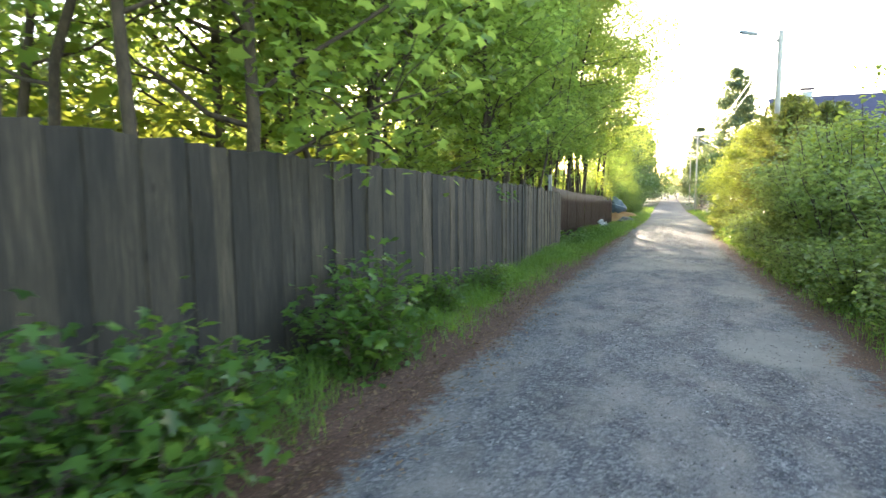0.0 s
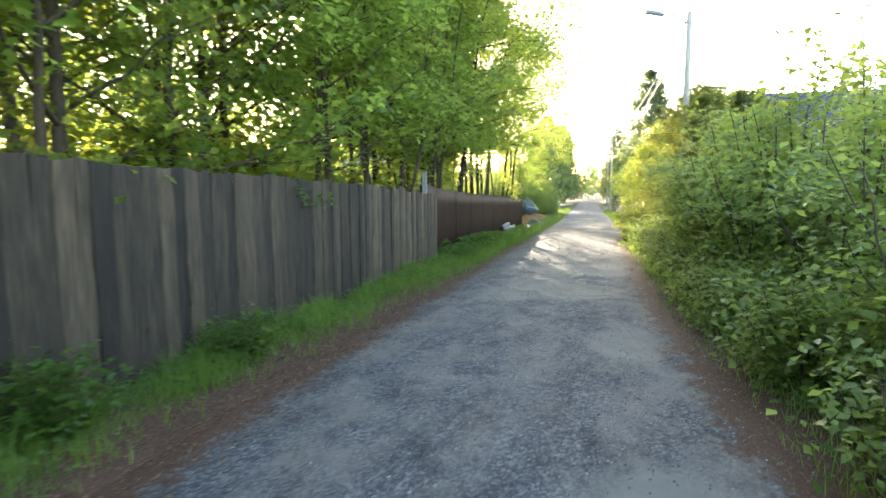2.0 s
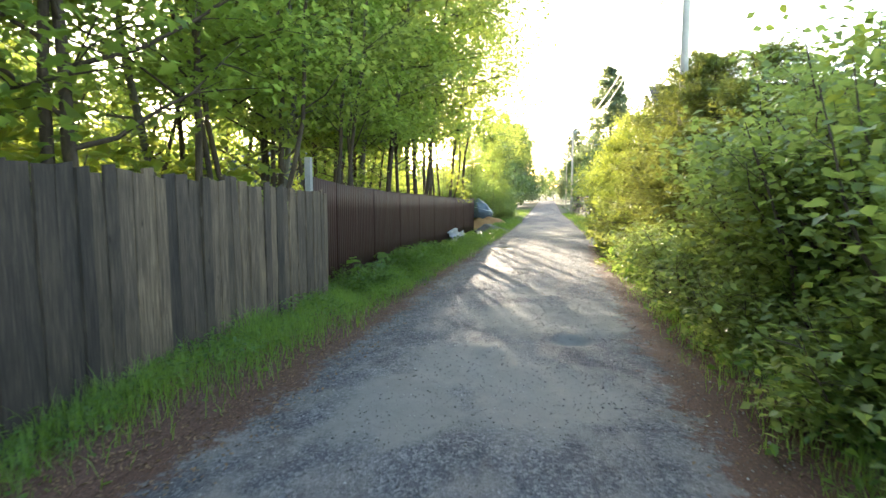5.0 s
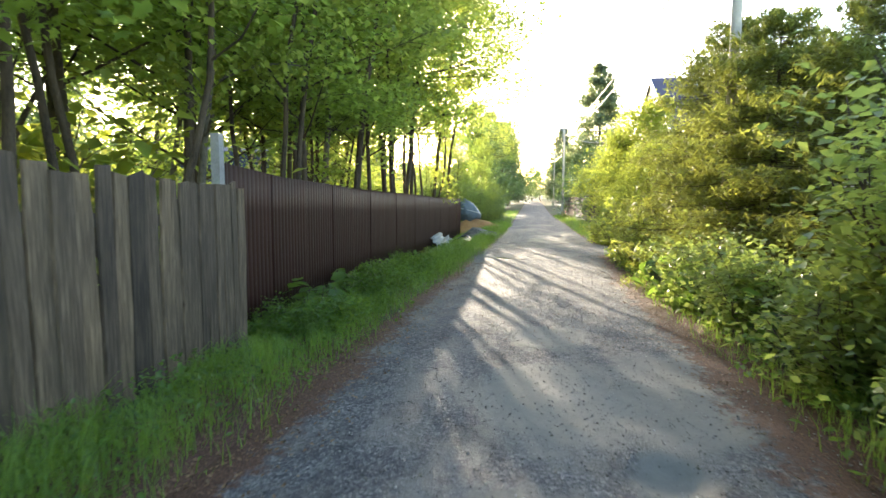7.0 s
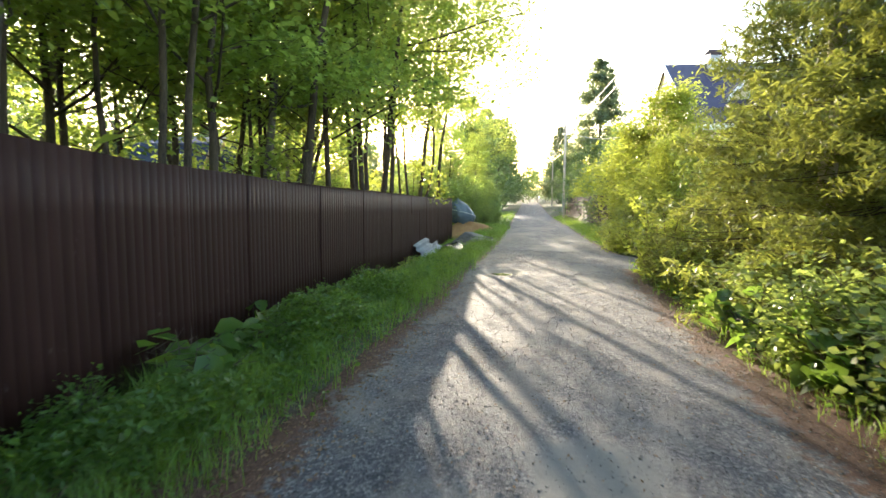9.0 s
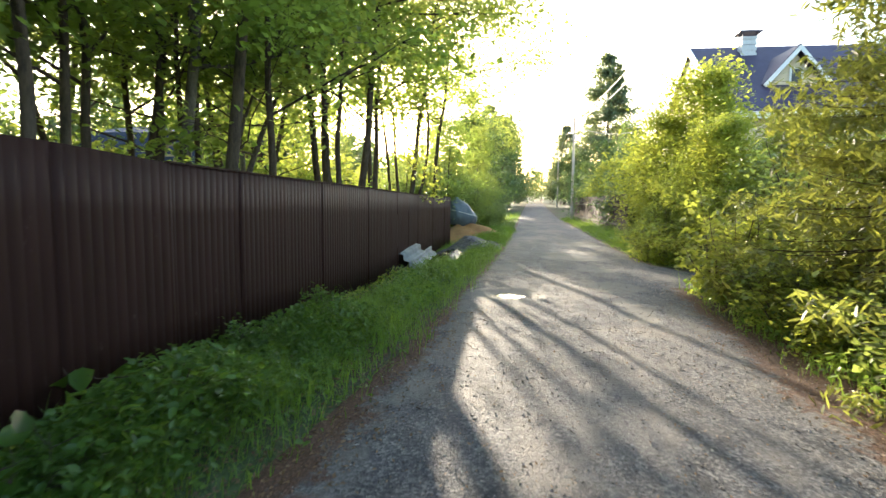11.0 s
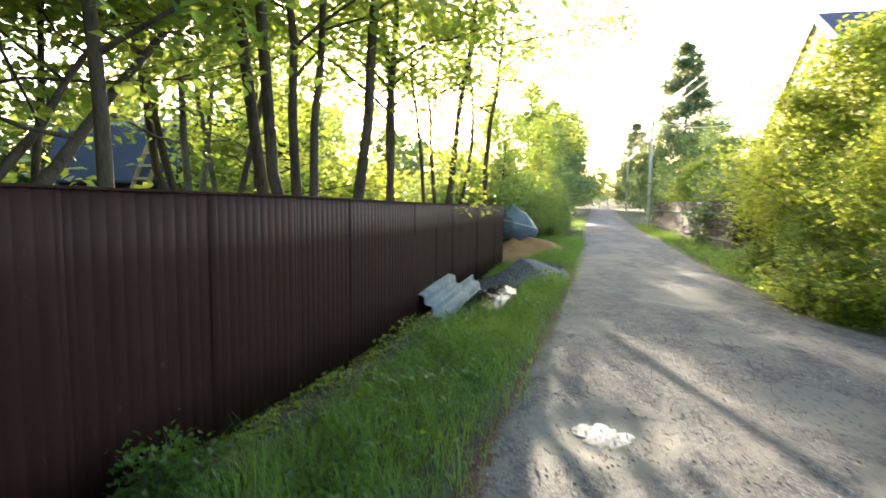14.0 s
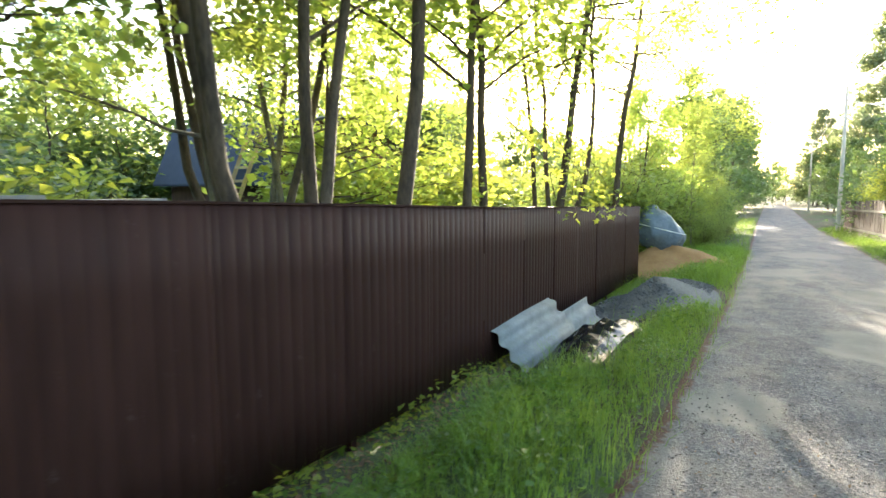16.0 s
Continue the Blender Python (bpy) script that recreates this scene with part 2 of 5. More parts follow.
# needles of the far spruces: distance haze put into the colour, paler and bluer
NEEDLES_HAZY = leaf_material("hazy_spruce_needles", (0.07, 0.10, 0.065), (0.13, 0.17, 0.11), (0.36, 0.42, 0.18), 0.5, 0.5)
LEAF_FAR = leaf_material("far_leaf", (0.055, 0.10, 0.045), (0.11, 0.18, 0.075), (0.28, 0.38, 0.09), 0.45, 0.45)
LITTER_LEAF = leaf_material("fallen_leaf", (0.10, 0.06, 0.03), (0.28, 0.17, 0.09), (0.25, 0.14, 0.05), 0.6, 0.2)
BARK = plain("bark", (0.020, 0.014, 0.009), (0.13, 0.092, 0.058), 0.9, 9, bump=0.9, bdist=0.03, stretch=(1, 1, 0.25))
BARK_GREY = plain("grey_bark", (0.04, 0.035, 0.027), (0.27, 0.235, 0.18), 0.9, 8, bump=0.8, bdist=0.03, stretch=(1, 1, 0.3))
TWIG = plain("twig", (0.05, 0.035, 0.025), (0.14, 0.10, 0.07), 0.85, 8)
CONCRETE = plain("pole_concrete", (0.42, 0.36, 0.28), (0.60, 0.52, 0.42), 0.85, 3)
SLATE = plain("cement_sheet", (0.20, 0.205, 0.20), (0.36, 0.365, 0.355), 0.85, 5, bump=0.2)
STEEL_GREY = plain("galvanised_steel", (0.35, 0.36, 0.37), (0.55, 0.56, 0.57), 0.45, 10, 0.8, 0.05)
ROOF_BLUE = plain("blue_roof_felt", (0.028, 0.036, 0.062), (0.055, 0.064, 0.10), 0.75, 2)
ROOF_DARK = plain("dark_roof_sheet", (0.028, 0.022, 0.050), (0.055, 0.044, 0.085), 0.6, 2)
PLASTER = plain("cream_render", (0.56, 0.46, 0.31), (0.72, 0.62, 0.45), 0.9, 2)
WHITE_TRIM = plain("white_paint", (0.68, 0.68, 0.66), (0.84, 0.84, 0.82), 0.6, 5, bump=0.05)
BRICK_WHITE = plain("pale_brick", (0.42, 0.44, 0.46), (0.62, 0.64, 0.66), 0.85, 9)
SHED_WOOD = plain("dark_red_boards", (0.06, 0.03, 0.022), (0.12, 0.06, 0.045), 0.8, 3, stretch=(6, 6, 0.4))
LADDER_WOOD = plain("new_timber", (0.42, 0.30, 0.15), (0.60, 0.45, 0.26), 0.7, 6)
PICKET_WOOD = plain("grey_pickets", (0.22, 0.21, 0.20), (0.42, 0.40, 0.38), 0.85, 4)
SAND = plain("sawdust_sand", (0.24, 0.125, 0.055), (0.44, 0.25, 0.12), 0.95, 3, bump=0.5, bdist=0.02)
FAR_BROWN = plain("weathered_brown_boards", (0.032, 0.02, 0.018), (0.11, 0.075, 0.062), 0.8, 2.5, stretch=(5, 5, 0.3))
CABLE = plain("cable_sheath", (0.35, 0.35, 0.35), (0.5, 0.5, 0.5), 0.6, 10)
LAMP_GREY = plain("lamp_housing", (0.3, 0.31, 0.32), (0.45, 0.46, 0.47), 0.5, 8)


def wood_grey(name, tint):
    mt, nt, lk, p = material(name)
    co = nt.new("ShaderNodeTexCoord").outputs["Object"]
    info = nt.new("ShaderNodeObjectInfo").outputs["Random"]
    off = nt.new("ShaderNodeVectorMath")
    off.operation = 'SCALE'
    cmb = nt.new("ShaderNodeCombineXYZ")
    for s in ("X", "Y", "Z"):
        lk.new(info, cmb.inputs[s])
    lk.new(cmb.outputs[0], off.inputs[0])
    off.inputs["Scale"].default_value = 37.0
    add = nt.new("ShaderNodeVectorMath")
    lk.new(co, add.inputs[0])
    lk.new(off.outputs[0], add.inputs[1])
    v = add.outputs[0]
    grain = noise_node(nt, lk, v, 14, 5, 0.65, (1, 5, 0.22))
    stain = noise_node(nt, lk, v, 2.2, 3, 0.5, (1, 1.6, 0.7))
    knot = nt.new("ShaderNodeTexVoronoi")
    mp = nt.new("ShaderNodeMapping")
    mp.inputs["Scale"].default_value = (0.3, 6.0, 2.4)
    lk.new(v, mp.inputs["Vector"])
    lk.new(mp.outputs[0], knot.inputs["Vector"])
    knot.inputs["Scale"].default_value = 1.0
    col = ramp(nt, lk, grain, [(0.3, (0.027, 0.0225, 0.0165)), (0.52, (0.068, 0.057, 0.043)), (0.75, (0.15, 0.128, 0.099))])
    col = mixed(nt, lk, 0.75, col, ramp(nt, lk, stain, [(0.35, (0.60, 0.58, 0.54)), (0.65, (1.12, 1.06, 0.93))]), 'MULTIPLY')
    col = mixed(nt, lk, 1.0, col, ramp(nt, lk, knot.outputs["Distance"], [(0.03, (0.32, 0.27, 0.22)), (0.10, (1, 1, 1))]), 'MULTIPLY')
    col = mixed(nt, lk, 1.0, col, ramp(nt, lk, info, [(0, (0.66, 0.66, 0.68)), (0.5, (0.98, 0.98, 0.96)), (1, (1.45, 1.42, 1.32))]), 'MULTIPLY')
    col = mixed(nt, lk, 1.0, col, tint, 'MULTIPLY')
    lk.new(col, p.inputs["Base Color"])
    p.inputs["Roughness"].default_value = 0.85
    bumped(nt, lk, p, grain, 0.5, 0.006)
    return mt


def sheet_brown():
    mt, nt, lk, p = material("brown_profiled_steel")
    co = nt.new("ShaderNodeTexCoord").outputs["Object"]
    info = nt.new("ShaderNodeObjectInfo").outputs["Random"]
    a = noise_node(nt, lk, co, 1.6, 4, 0.6, (1, 1, 0.5))
    streak = noise_node(nt, lk, co, 9, 4, 0.6, (1, 1, 0.12))
    both = mixed(nt, lk, 0.5, a, streak)
    col = ramp(nt, lk, both, [(0.3, (0.024, 0.0104, 0.0080)), (0.7, (0.052, 0.0225, 0.0172))])
    col = mixed(nt, lk, 1.0, col, ramp(nt, lk, info, [(0, (0.9, 0.9, 0.9)), (1, (1.1, 1.1, 1.1))]), 'MULTIPLY')
    dirt = noise_node(nt, lk, co, 5, 5, 0.7)
    col = mixed(nt, lk, ramp(nt, lk, dirt, [(0.64, (0, 0, 0)), (0.75, (0.45, 0.45, 0.45))]), col, (0.12, 0.085, 0.07))
    lk.new(col, p.inputs["Base Color"])
    lk.new(ramp(nt, lk, both, [(0.3, (0.50, 0.50, 0.50)), (0.7, (0.68, 0.68, 0.68))]), p.inputs["Roughness"])
    p.inputs["Specular IOR Level"].default_value = 0.10
    bumped(nt, lk, p, a, 0.08, 0.02)
    return mt


def road_surface():
    """Grey crushed stone with pale dust patches, and brown needles along both edges."""
    mt, nt, lk, p = material("gravel_road")
    co = nt.new("ShaderNodeTexCoord").outputs["Object"]
    at = nt.new("ShaderNodeAttribute")
    at.attribute_name = "border"
    stones = nt.new("ShaderNodeTexVoronoi")
    stones.inputs["Scale"].default_value = 58
    lk.new(co, stones.inputs["Vector"])
    grit = noise_node(nt, lk, co, 150, 3, 0.7)
    patch = noise_node(nt, lk, co, 0.9, 4, 0.6, (1.5, 0.4, 1))
    patch2 = noise_node(nt, lk, co, 2.6, 5, 0.65, (1, 0.6, 1))
    base = ramp(nt, lk, mixed(nt, lk, 0.6, stones.outputs["Color"], grit), [(0.26, (0.025, 0.025, 0.029)), (0.5, (0.078, 0.078, 0.087)), (0.76, (0.28, 0.268, 0.262))])
    clump = mixed(nt, lk, 0.5, noise_node(nt, lk, co, 1.7, 5, 0.7, (1.2, 0.7, 1)), noise_node(nt, lk, co, 6.5, 4, 0.7))
    base = mixed(nt, lk, 1.0, base, ramp(nt, lk, clump, [(0.38, (0.50, 0.50, 0.52)), (0.5, (1.0, 1.0, 1.0)), (0.62, (1.35, 1.33, 1.30))]), 'MULTIPLY')
    dust = mixed(nt, lk, grit, (0.165, 0.142, 0.124), (0.27, 0.238, 0.212))
    col = mixed(nt, lk, ramp(nt, lk, mixed(nt, lk, 0.5, patch, patch2), [(0.47, (0, 0, 0)), (0.60, (0.75, 0.75, 0.75))]), base, dust)
    silt = nt.new("ShaderNodeAttribute")
    silt.attribute_name = "silt"
    fill = ramp(nt, lk, mixed(nt, lk, 0.5, silt.outputs["Fac"], patch2), [(0.40, (0, 0, 0)), (0.56, (0.9, 0.9, 0.9))])
    col = mixed(nt, lk, fill, col, mixed(nt, lk, noise_node(nt, lk, co, 8, 4, 0.7), (0.13, 0.121, 0.108), (0.235, 0.216, 0.188)))
    lit = noise_node(nt, lk, co, 70, 3, 0.7)
    needle = ramp(nt, lk, lit, [(0.3, (0.026, 0.0125, 0.0085)), (0.5, (0.092, 0.042, 0.026)), (0.72, (0.20, 0.105, 0.066))])
    edge = nt.new("ShaderNodeMath")
    edge.operation = 'ADD'
    w1 = nt.new("ShaderNodeMath")
    w1.operation = 'MULTIPLY_ADD'
    lk.new(mixed(nt, lk, 0.45, noise_node(nt, lk, co, 2.2, 5, 0.7), noise_node(nt, lk, co, 14, 4, 0.7)), w1.inputs[0])
    w1.inputs[1].default_value, w1.inputs[2].default_value = 2.2, -1.1
    lk.new(at.outputs["Fac"], edge.inputs[0])
    lk.new(w1.outputs[0], edge.inputs[1])
    col = mixed(nt, lk, ramp(nt, lk, edge.outputs[0], [(0.42, (0, 0, 0)), (0.62, (1, 1, 1))]), col, needle)
    lk.new(col, p.inputs["Base Color"])
    p.inputs["Roughness"].default_value = 0.8
    p.inputs["Specular IOR Level"].default_value = 0.35
    bumped(nt, lk, p, mixed(nt, lk, fill, mixed(nt, lk, 0.5, stones.outputs["Distance"], grit), (0.45, 0.45, 0.45)), 0.9, 0.013)
    return mt


def soil():
    mt, nt, lk, p = material("verge_soil")
    co = nt.new("ShaderNodeTexCoord").outputs["Object"]
    a, b, c = noise_node(nt, lk, co, 1.5, 5, 0.6), noise_node(nt, lk, co, 25, 4, 0.7), noise_node(nt, lk, co, 0.35, 3)
    col = ramp(nt, lk, mixed(nt, lk, 0.5, a, b), [(0.35, (0.035, 0.028, 0.018)), (0.65, (0.12, 0.085, 0.055))])
    green = ramp(nt, lk, b, [(0.3, (0.03, 0.055, 0.015)), (0.7, (0.07, 0.12, 0.03))])
    col = mixed(nt, lk, ramp(nt, lk, mixed(nt, lk, 0.5, a, c), [(0.42, (0, 0, 0)), (0.56, (0.9, 0.9, 0.9))]), col, green)
    at = nt.new("ShaderNodeAttribute")
    at.attribute_name = "needles"
    brown = ramp(nt, lk, noise_node(nt, lk, co, 70, 3, 0.7), [(0.3, (0.026, 0.0125, 0.0085)), (0.5, (0.092, 0.042, 0.026)), (0.72, (0.20, 0.105, 0.066))])
    col = mixed(nt, lk, ramp(nt, lk, mixed(nt, lk, 0.4, at.outputs["Fac"], a), [(0.38, (0, 0, 0)), (0.55, (1, 1, 1))]), col, brown)
    lk.new(col, p.inputs["Base Color"])
    p.inputs["Roughness"].default_value = 0.95
    bumped(nt, lk, p, b, 0.8, 0.03)
    return mt


def glossy_film(name, colour, rough):
    mt, nt, lk, p = material(name)
    co = nt.new("ShaderNodeTexCoord").outputs["Object"]
    a = noise_node(nt, lk, co, 12, 4, 0.6)
    lk.new(ramp(nt, lk, a, [(0.3, tuple(c * 0.7 for c in colour)), (0.7, colour)]), p.inputs["Base Color"])
    p.inputs["Roughness"].default_value = rough
    p.inputs["Specular IOR Level"].default_value = 0.15
    bumped(nt, lk, p, a, 0.35, 0.02)
    return mt


def water():
    mt, nt, lk, p = material("muddy_water")
    co = nt.new("ShaderNodeTexCoord").outputs["Object"]
    a = noise_node(nt, lk, co, 5, 3)
    lk.new(ramp(nt, lk, a, [(0.3, (0.10, 0.085, 0.065)), (0.7, (0.16, 0.14, 0.11))]), p.inputs["Base Color"])
    p.inputs["Roughness"].default_value = 0.04
    bumped(nt, lk, p, a, 0.02, 0.01)
    return mt


# first tint: the shade under the near trees put into the board colour
WOOD_SHADED = wood_grey("shaded_grey_boards", (0.66, 0.615, 0.59))
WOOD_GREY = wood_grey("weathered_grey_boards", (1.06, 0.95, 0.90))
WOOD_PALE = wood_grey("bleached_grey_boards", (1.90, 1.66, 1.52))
SHEET_BROWN, ROAD, SOIL, WATER = sheet_brown(), road_surface(), soil(), water()


def loose_stone():
    mt, nt, lk, p = material("crushed_stone")
    tone = nt.new("ShaderNodeNewGeometry").outputs["Random Per Island"]
    lk.new(ramp(nt, lk, tone, [(0.0, (0.075, 0.068, 0.06)), (0.5, (0.15, 0.138, 0.124)), (0.85, (0.27, 0.25, 0.225)), (1.0, (0.48, 0.46, 0.43))]), p.inputs["Base Color"])
    p.inputs["Roughness"].default_value = 0.8
    return mt


STONE = loose_stone()
GRAVEL_DARK = plain("dark_gravel", (0.07, 0.072, 0.08), (0.20, 0.20, 0.21), 0.9, 25, bump=0.9, bdist=0.03)
FILM_BLACK = glossy_film("black_film", (0.02, 0.022, 0.026), 0.22)
FILM_BLUE = glossy_film("blue_grey_film", (0.16, 0.20, 0.25), 0.28)
GLASS = glossy_film("window_glass", (0.06, 0.07, 0.08), 0.06)
RAIL_WOOD = plain("rail_timber", (0.10, 0.09, 0.075), (0.22, 0.20, 0.17), 0.9, 6)

# ---- ground and road ----
def strip_axis(y0, y1, fine0, fine1, fine, coarse):
    a = [np.arange(y0, fine0, coarse), np.arange(fine0, fine1, fine), np.arange(fine1, y1 + coarse, coarse)]
    return np.concatenate(a)


def grid_faces(nx, ny):
    i, j = np.meshgrid(np.arange(nx - 1), np.arange(ny - 1), indexing="ij")
    return np.stack([i * ny + j, (i + 1) * ny + j, (i + 1) * ny + j + 1, i * ny + j + 1], -1).reshape(-1, 4)


gx = np.concatenate([[-1500, -600, -250, -120, -60, -35], np.arange(-20, -6, 1.0), np.arange(-6, 6, 0.12), np.arange(6, 20, 1.0), [20, 35, 60, 120, 250, 600, 1500]])
gy = np.concatenate([[-1500, -500, -150, -60, -25], np.arange(-12, 45, 0.2), np.arange(45, 130, 1.5), [130, 160, 220, 400, 900, 2500]])
GX, GY = np.meshgrid(gx, gy, indexing="ij")
GZ = ground_z(GX, GY)
ground_me = np_mesh("ground", np.stack([GX, GY, GZ], -1).reshape(-1, 3), grid_faces(len(gx), len(gy)), True)
needles = ground_me.attributes.new("needles", 'FLOAT', 'POINT')
on_left = np.interp(left_edge(GY) - GX, [-0.3, 0, 0.55, 0.85], [1, 1, 0.9, 0]) * np.interp(GY, [14, 21], [1, 0])
on_right = np.interp(GX - right_edge(GY), [-0.3, 0, 0.25, 0.5], [1, 1, 0.8, 0]) * np.interp(GY, [22, 26], [1, 0])
needles.data.foreach_set("value", np.where(GX < 0, on_left, on_right).astype(np.float32).ravel())
put("ground", ground_me, SOIL,
    label="dark soil verge with moss and grass", category="ground", kind="structure")

ry = strip_axis(-30, 130, 0, 36, 0.07, 0.6)
ru = np.linspace(0, 1, 65)
RU, RY = np.meshgrid(ru, ry, indexing="ij")
RX = left_edge(RY) + RU * (right_edge(RY) - left_edge(RY))
RZ = road_z(RX, RY) + 0.006
RZ = np.where((RU < 0.001) | (RU > 0.999), RZ - 0.03, RZ)
road_me = np_mesh("road", np.stack([RX, RY, RZ], -1).reshape(-1, 3), grid_faces(len(ru), len(ry)), True)
border = road_me.attributes.new("border", 'FLOAT', 'POINT')
dl, dr = RX - left_edge(RY), right_edge(RY) - RX
bl = np.clip(1.0 - dl / np.interp(RY, [0, 16, 21, 25, 60], [0.6, 0.7, 0.6, 0.25, 0.15]), 0, 1)
br = np.clip(1.0 - dr / np.interp(RY, [0, 20, 25, 30, 60], [0.8, 0.8, 0.5, 0.25, 0.2]), 0, 1)
border.data.foreach_set("value", np.maximum(bl, br).astype(np.float32).ravel())
silt = road_me.attributes.new("silt", 'FLOAT', 'POINT')
S = np.zeros_like(RX)
for hx, hy, r, d in HOLES:
    S = np.maximum(S, np.exp(-(((RX - hx) ** 2 + ((RY - hy) * 0.7) ** 2) / (1.5 * r * r))))
silt.data.foreach_set("value", S.astype(np.float32).ravel())
put("road", road_me, ROAD, label="unpaved gravel lane with potholes and brown needles along its edges", category="road", kind="structure")


# ---- fences ----
GREY_X, BROWN_X = -2.87, -3.25


def grey_top(y):
    return float(np.interp(y, [-6, 1.8, 4.9, 9.2, 14.1, 16.0, 16.57], [2.05, 1.94, 1.84, 1.72, 1.56, 1.44, 1.40]))


def brown_top(y):
    return float(np.interp(y, [16.9, 18.4, 20.3, 21.4, 23.4, 26, 29.7, 37.1], [1.66, 1.53, 1.45, 1.38, 1.31, 1.24, 1.11, 0.93]))


def brown_foot(y):
    return float(np.interp(y, [16.9, 20, 22, 24.8, 26, 28, 37.1], [-0.25, -0.2, -0.2, -0.35, -0.42, -0.5, -0.64]))


def board_mesh(name, w, h, th, rng):
    """A sawn board: worn top corners, edges a little out of line."""
    bm = bmesh.new()
    n = 5
    ring = []
    for i in range(n + 1):
        z = h * i / n
        wl = -w / 2 + rng.normal(0, 0.0035)
        wr = w / 2 + rng.normal(0, 0.0035)
        if i == n:
            wl, wr = wl + 0.006, wr - 0.006
        b = rng.normal(0, 0.002)
        tl = z + (rng.normal(0, 0.012) if i == n else 0)
        tr_ = z + (rng.normal(0, 0.012) if i == n else 0)
        ring.append([bm.verts.new((b - th / 2, wl, tl)), bm.verts.new((b + th / 2, wl + 0.003, tl)), bm.verts.new((b + th / 2, wr - 0.003, tr_)), bm.verts.new((b - th / 2, wr, tr_))])
    for a, c in zip(ring, ring[1:]):
        for k in range(4):
            bm.faces.new((a[k], a[(k + 1) % 4], c[(k + 1) % 4], c[k]))
    bm.faces.new(ring[0][::-1])
    bm.faces.new(ring[-1])
    return bm_mesh(name, bm)


def grey_fence():
    rng = np.random.default_rng(5)
    f = tagged(new("board_fence"), "tall fence of weathered grey upright boards beside the lane", "fence", kind="structure")
    y, n = -5.5, 0
    while y < 16.5:
        w = float(rng.choice([0.10, 0.13, 0.15, 0.17, 0.19]))
        if y < 9:
            w = float(rng.choice([0.14, 0.16, 0.18, 0.20, 0.22]))
        if y > 12:
            w = float(rng.choice([0.14, 0.16, 0.18])) if y < 15 else float(rng.choice([0.10, 0.12, 0.14]))
        top = grey_top(y + w / 2) + rng.normal(0, 0.004 if y < 12 else 0.022)
        foot = float(ground_z(np.array(GREY_X), np.array(y))) - 0.05
        if y > 14.5:
            foot += rng.uniform(0.02, 0.12)
        n += 1
        proud = 0.009 if n % 2 else 0.0
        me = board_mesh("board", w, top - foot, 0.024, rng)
        # tone by distance along the fence: painted shade first, bleached boards at the end
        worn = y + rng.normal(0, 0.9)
        ob = put("board", me, WOOD_SHADED if worn < 7.2 else WOOD_GREY if worn < 13.2 else WOOD_PALE, f)
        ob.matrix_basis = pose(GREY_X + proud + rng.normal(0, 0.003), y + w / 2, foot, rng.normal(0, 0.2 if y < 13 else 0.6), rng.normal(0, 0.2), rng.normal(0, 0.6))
        y += w + (rng.uniform(-0.012, -0.002) if y < 13 else rng.normal(0.003, 0.006))
    for k in (0.35, 0.8):
        bm = bmesh.new()
        for a in np.arange(-5.5, 16.4, 2.75):
            b = min(a + 2.75, 16.5)
            za, zb = [float(ground_z(np.array(GREY_X), np.array(q))) * (1 - k) + grey_top(q) * k for q in (a, b)]
            beam(bm, (GREY_X - 0.055, a, za), (GREY_X - 0.055, b - 0.01, zb), 0.06, 0.09)
        part("rail", bm, RAIL_WOOD, f, "rough timber rail")
    for a in np.arange(-5.4, 16.5, 2.75):
        bm = bmesh.new()
        zf = float(ground_z(np.array(GREY_X), np.array(a)))
        box(bm, GREY_X - 0.2, a - 0.05, zf - 0.2, GREY_X - 0.09, a + 0.05, grey_top(a) - 0.06)
        part("post", bm, RAIL_WOOD, f, "timber post")
    return f


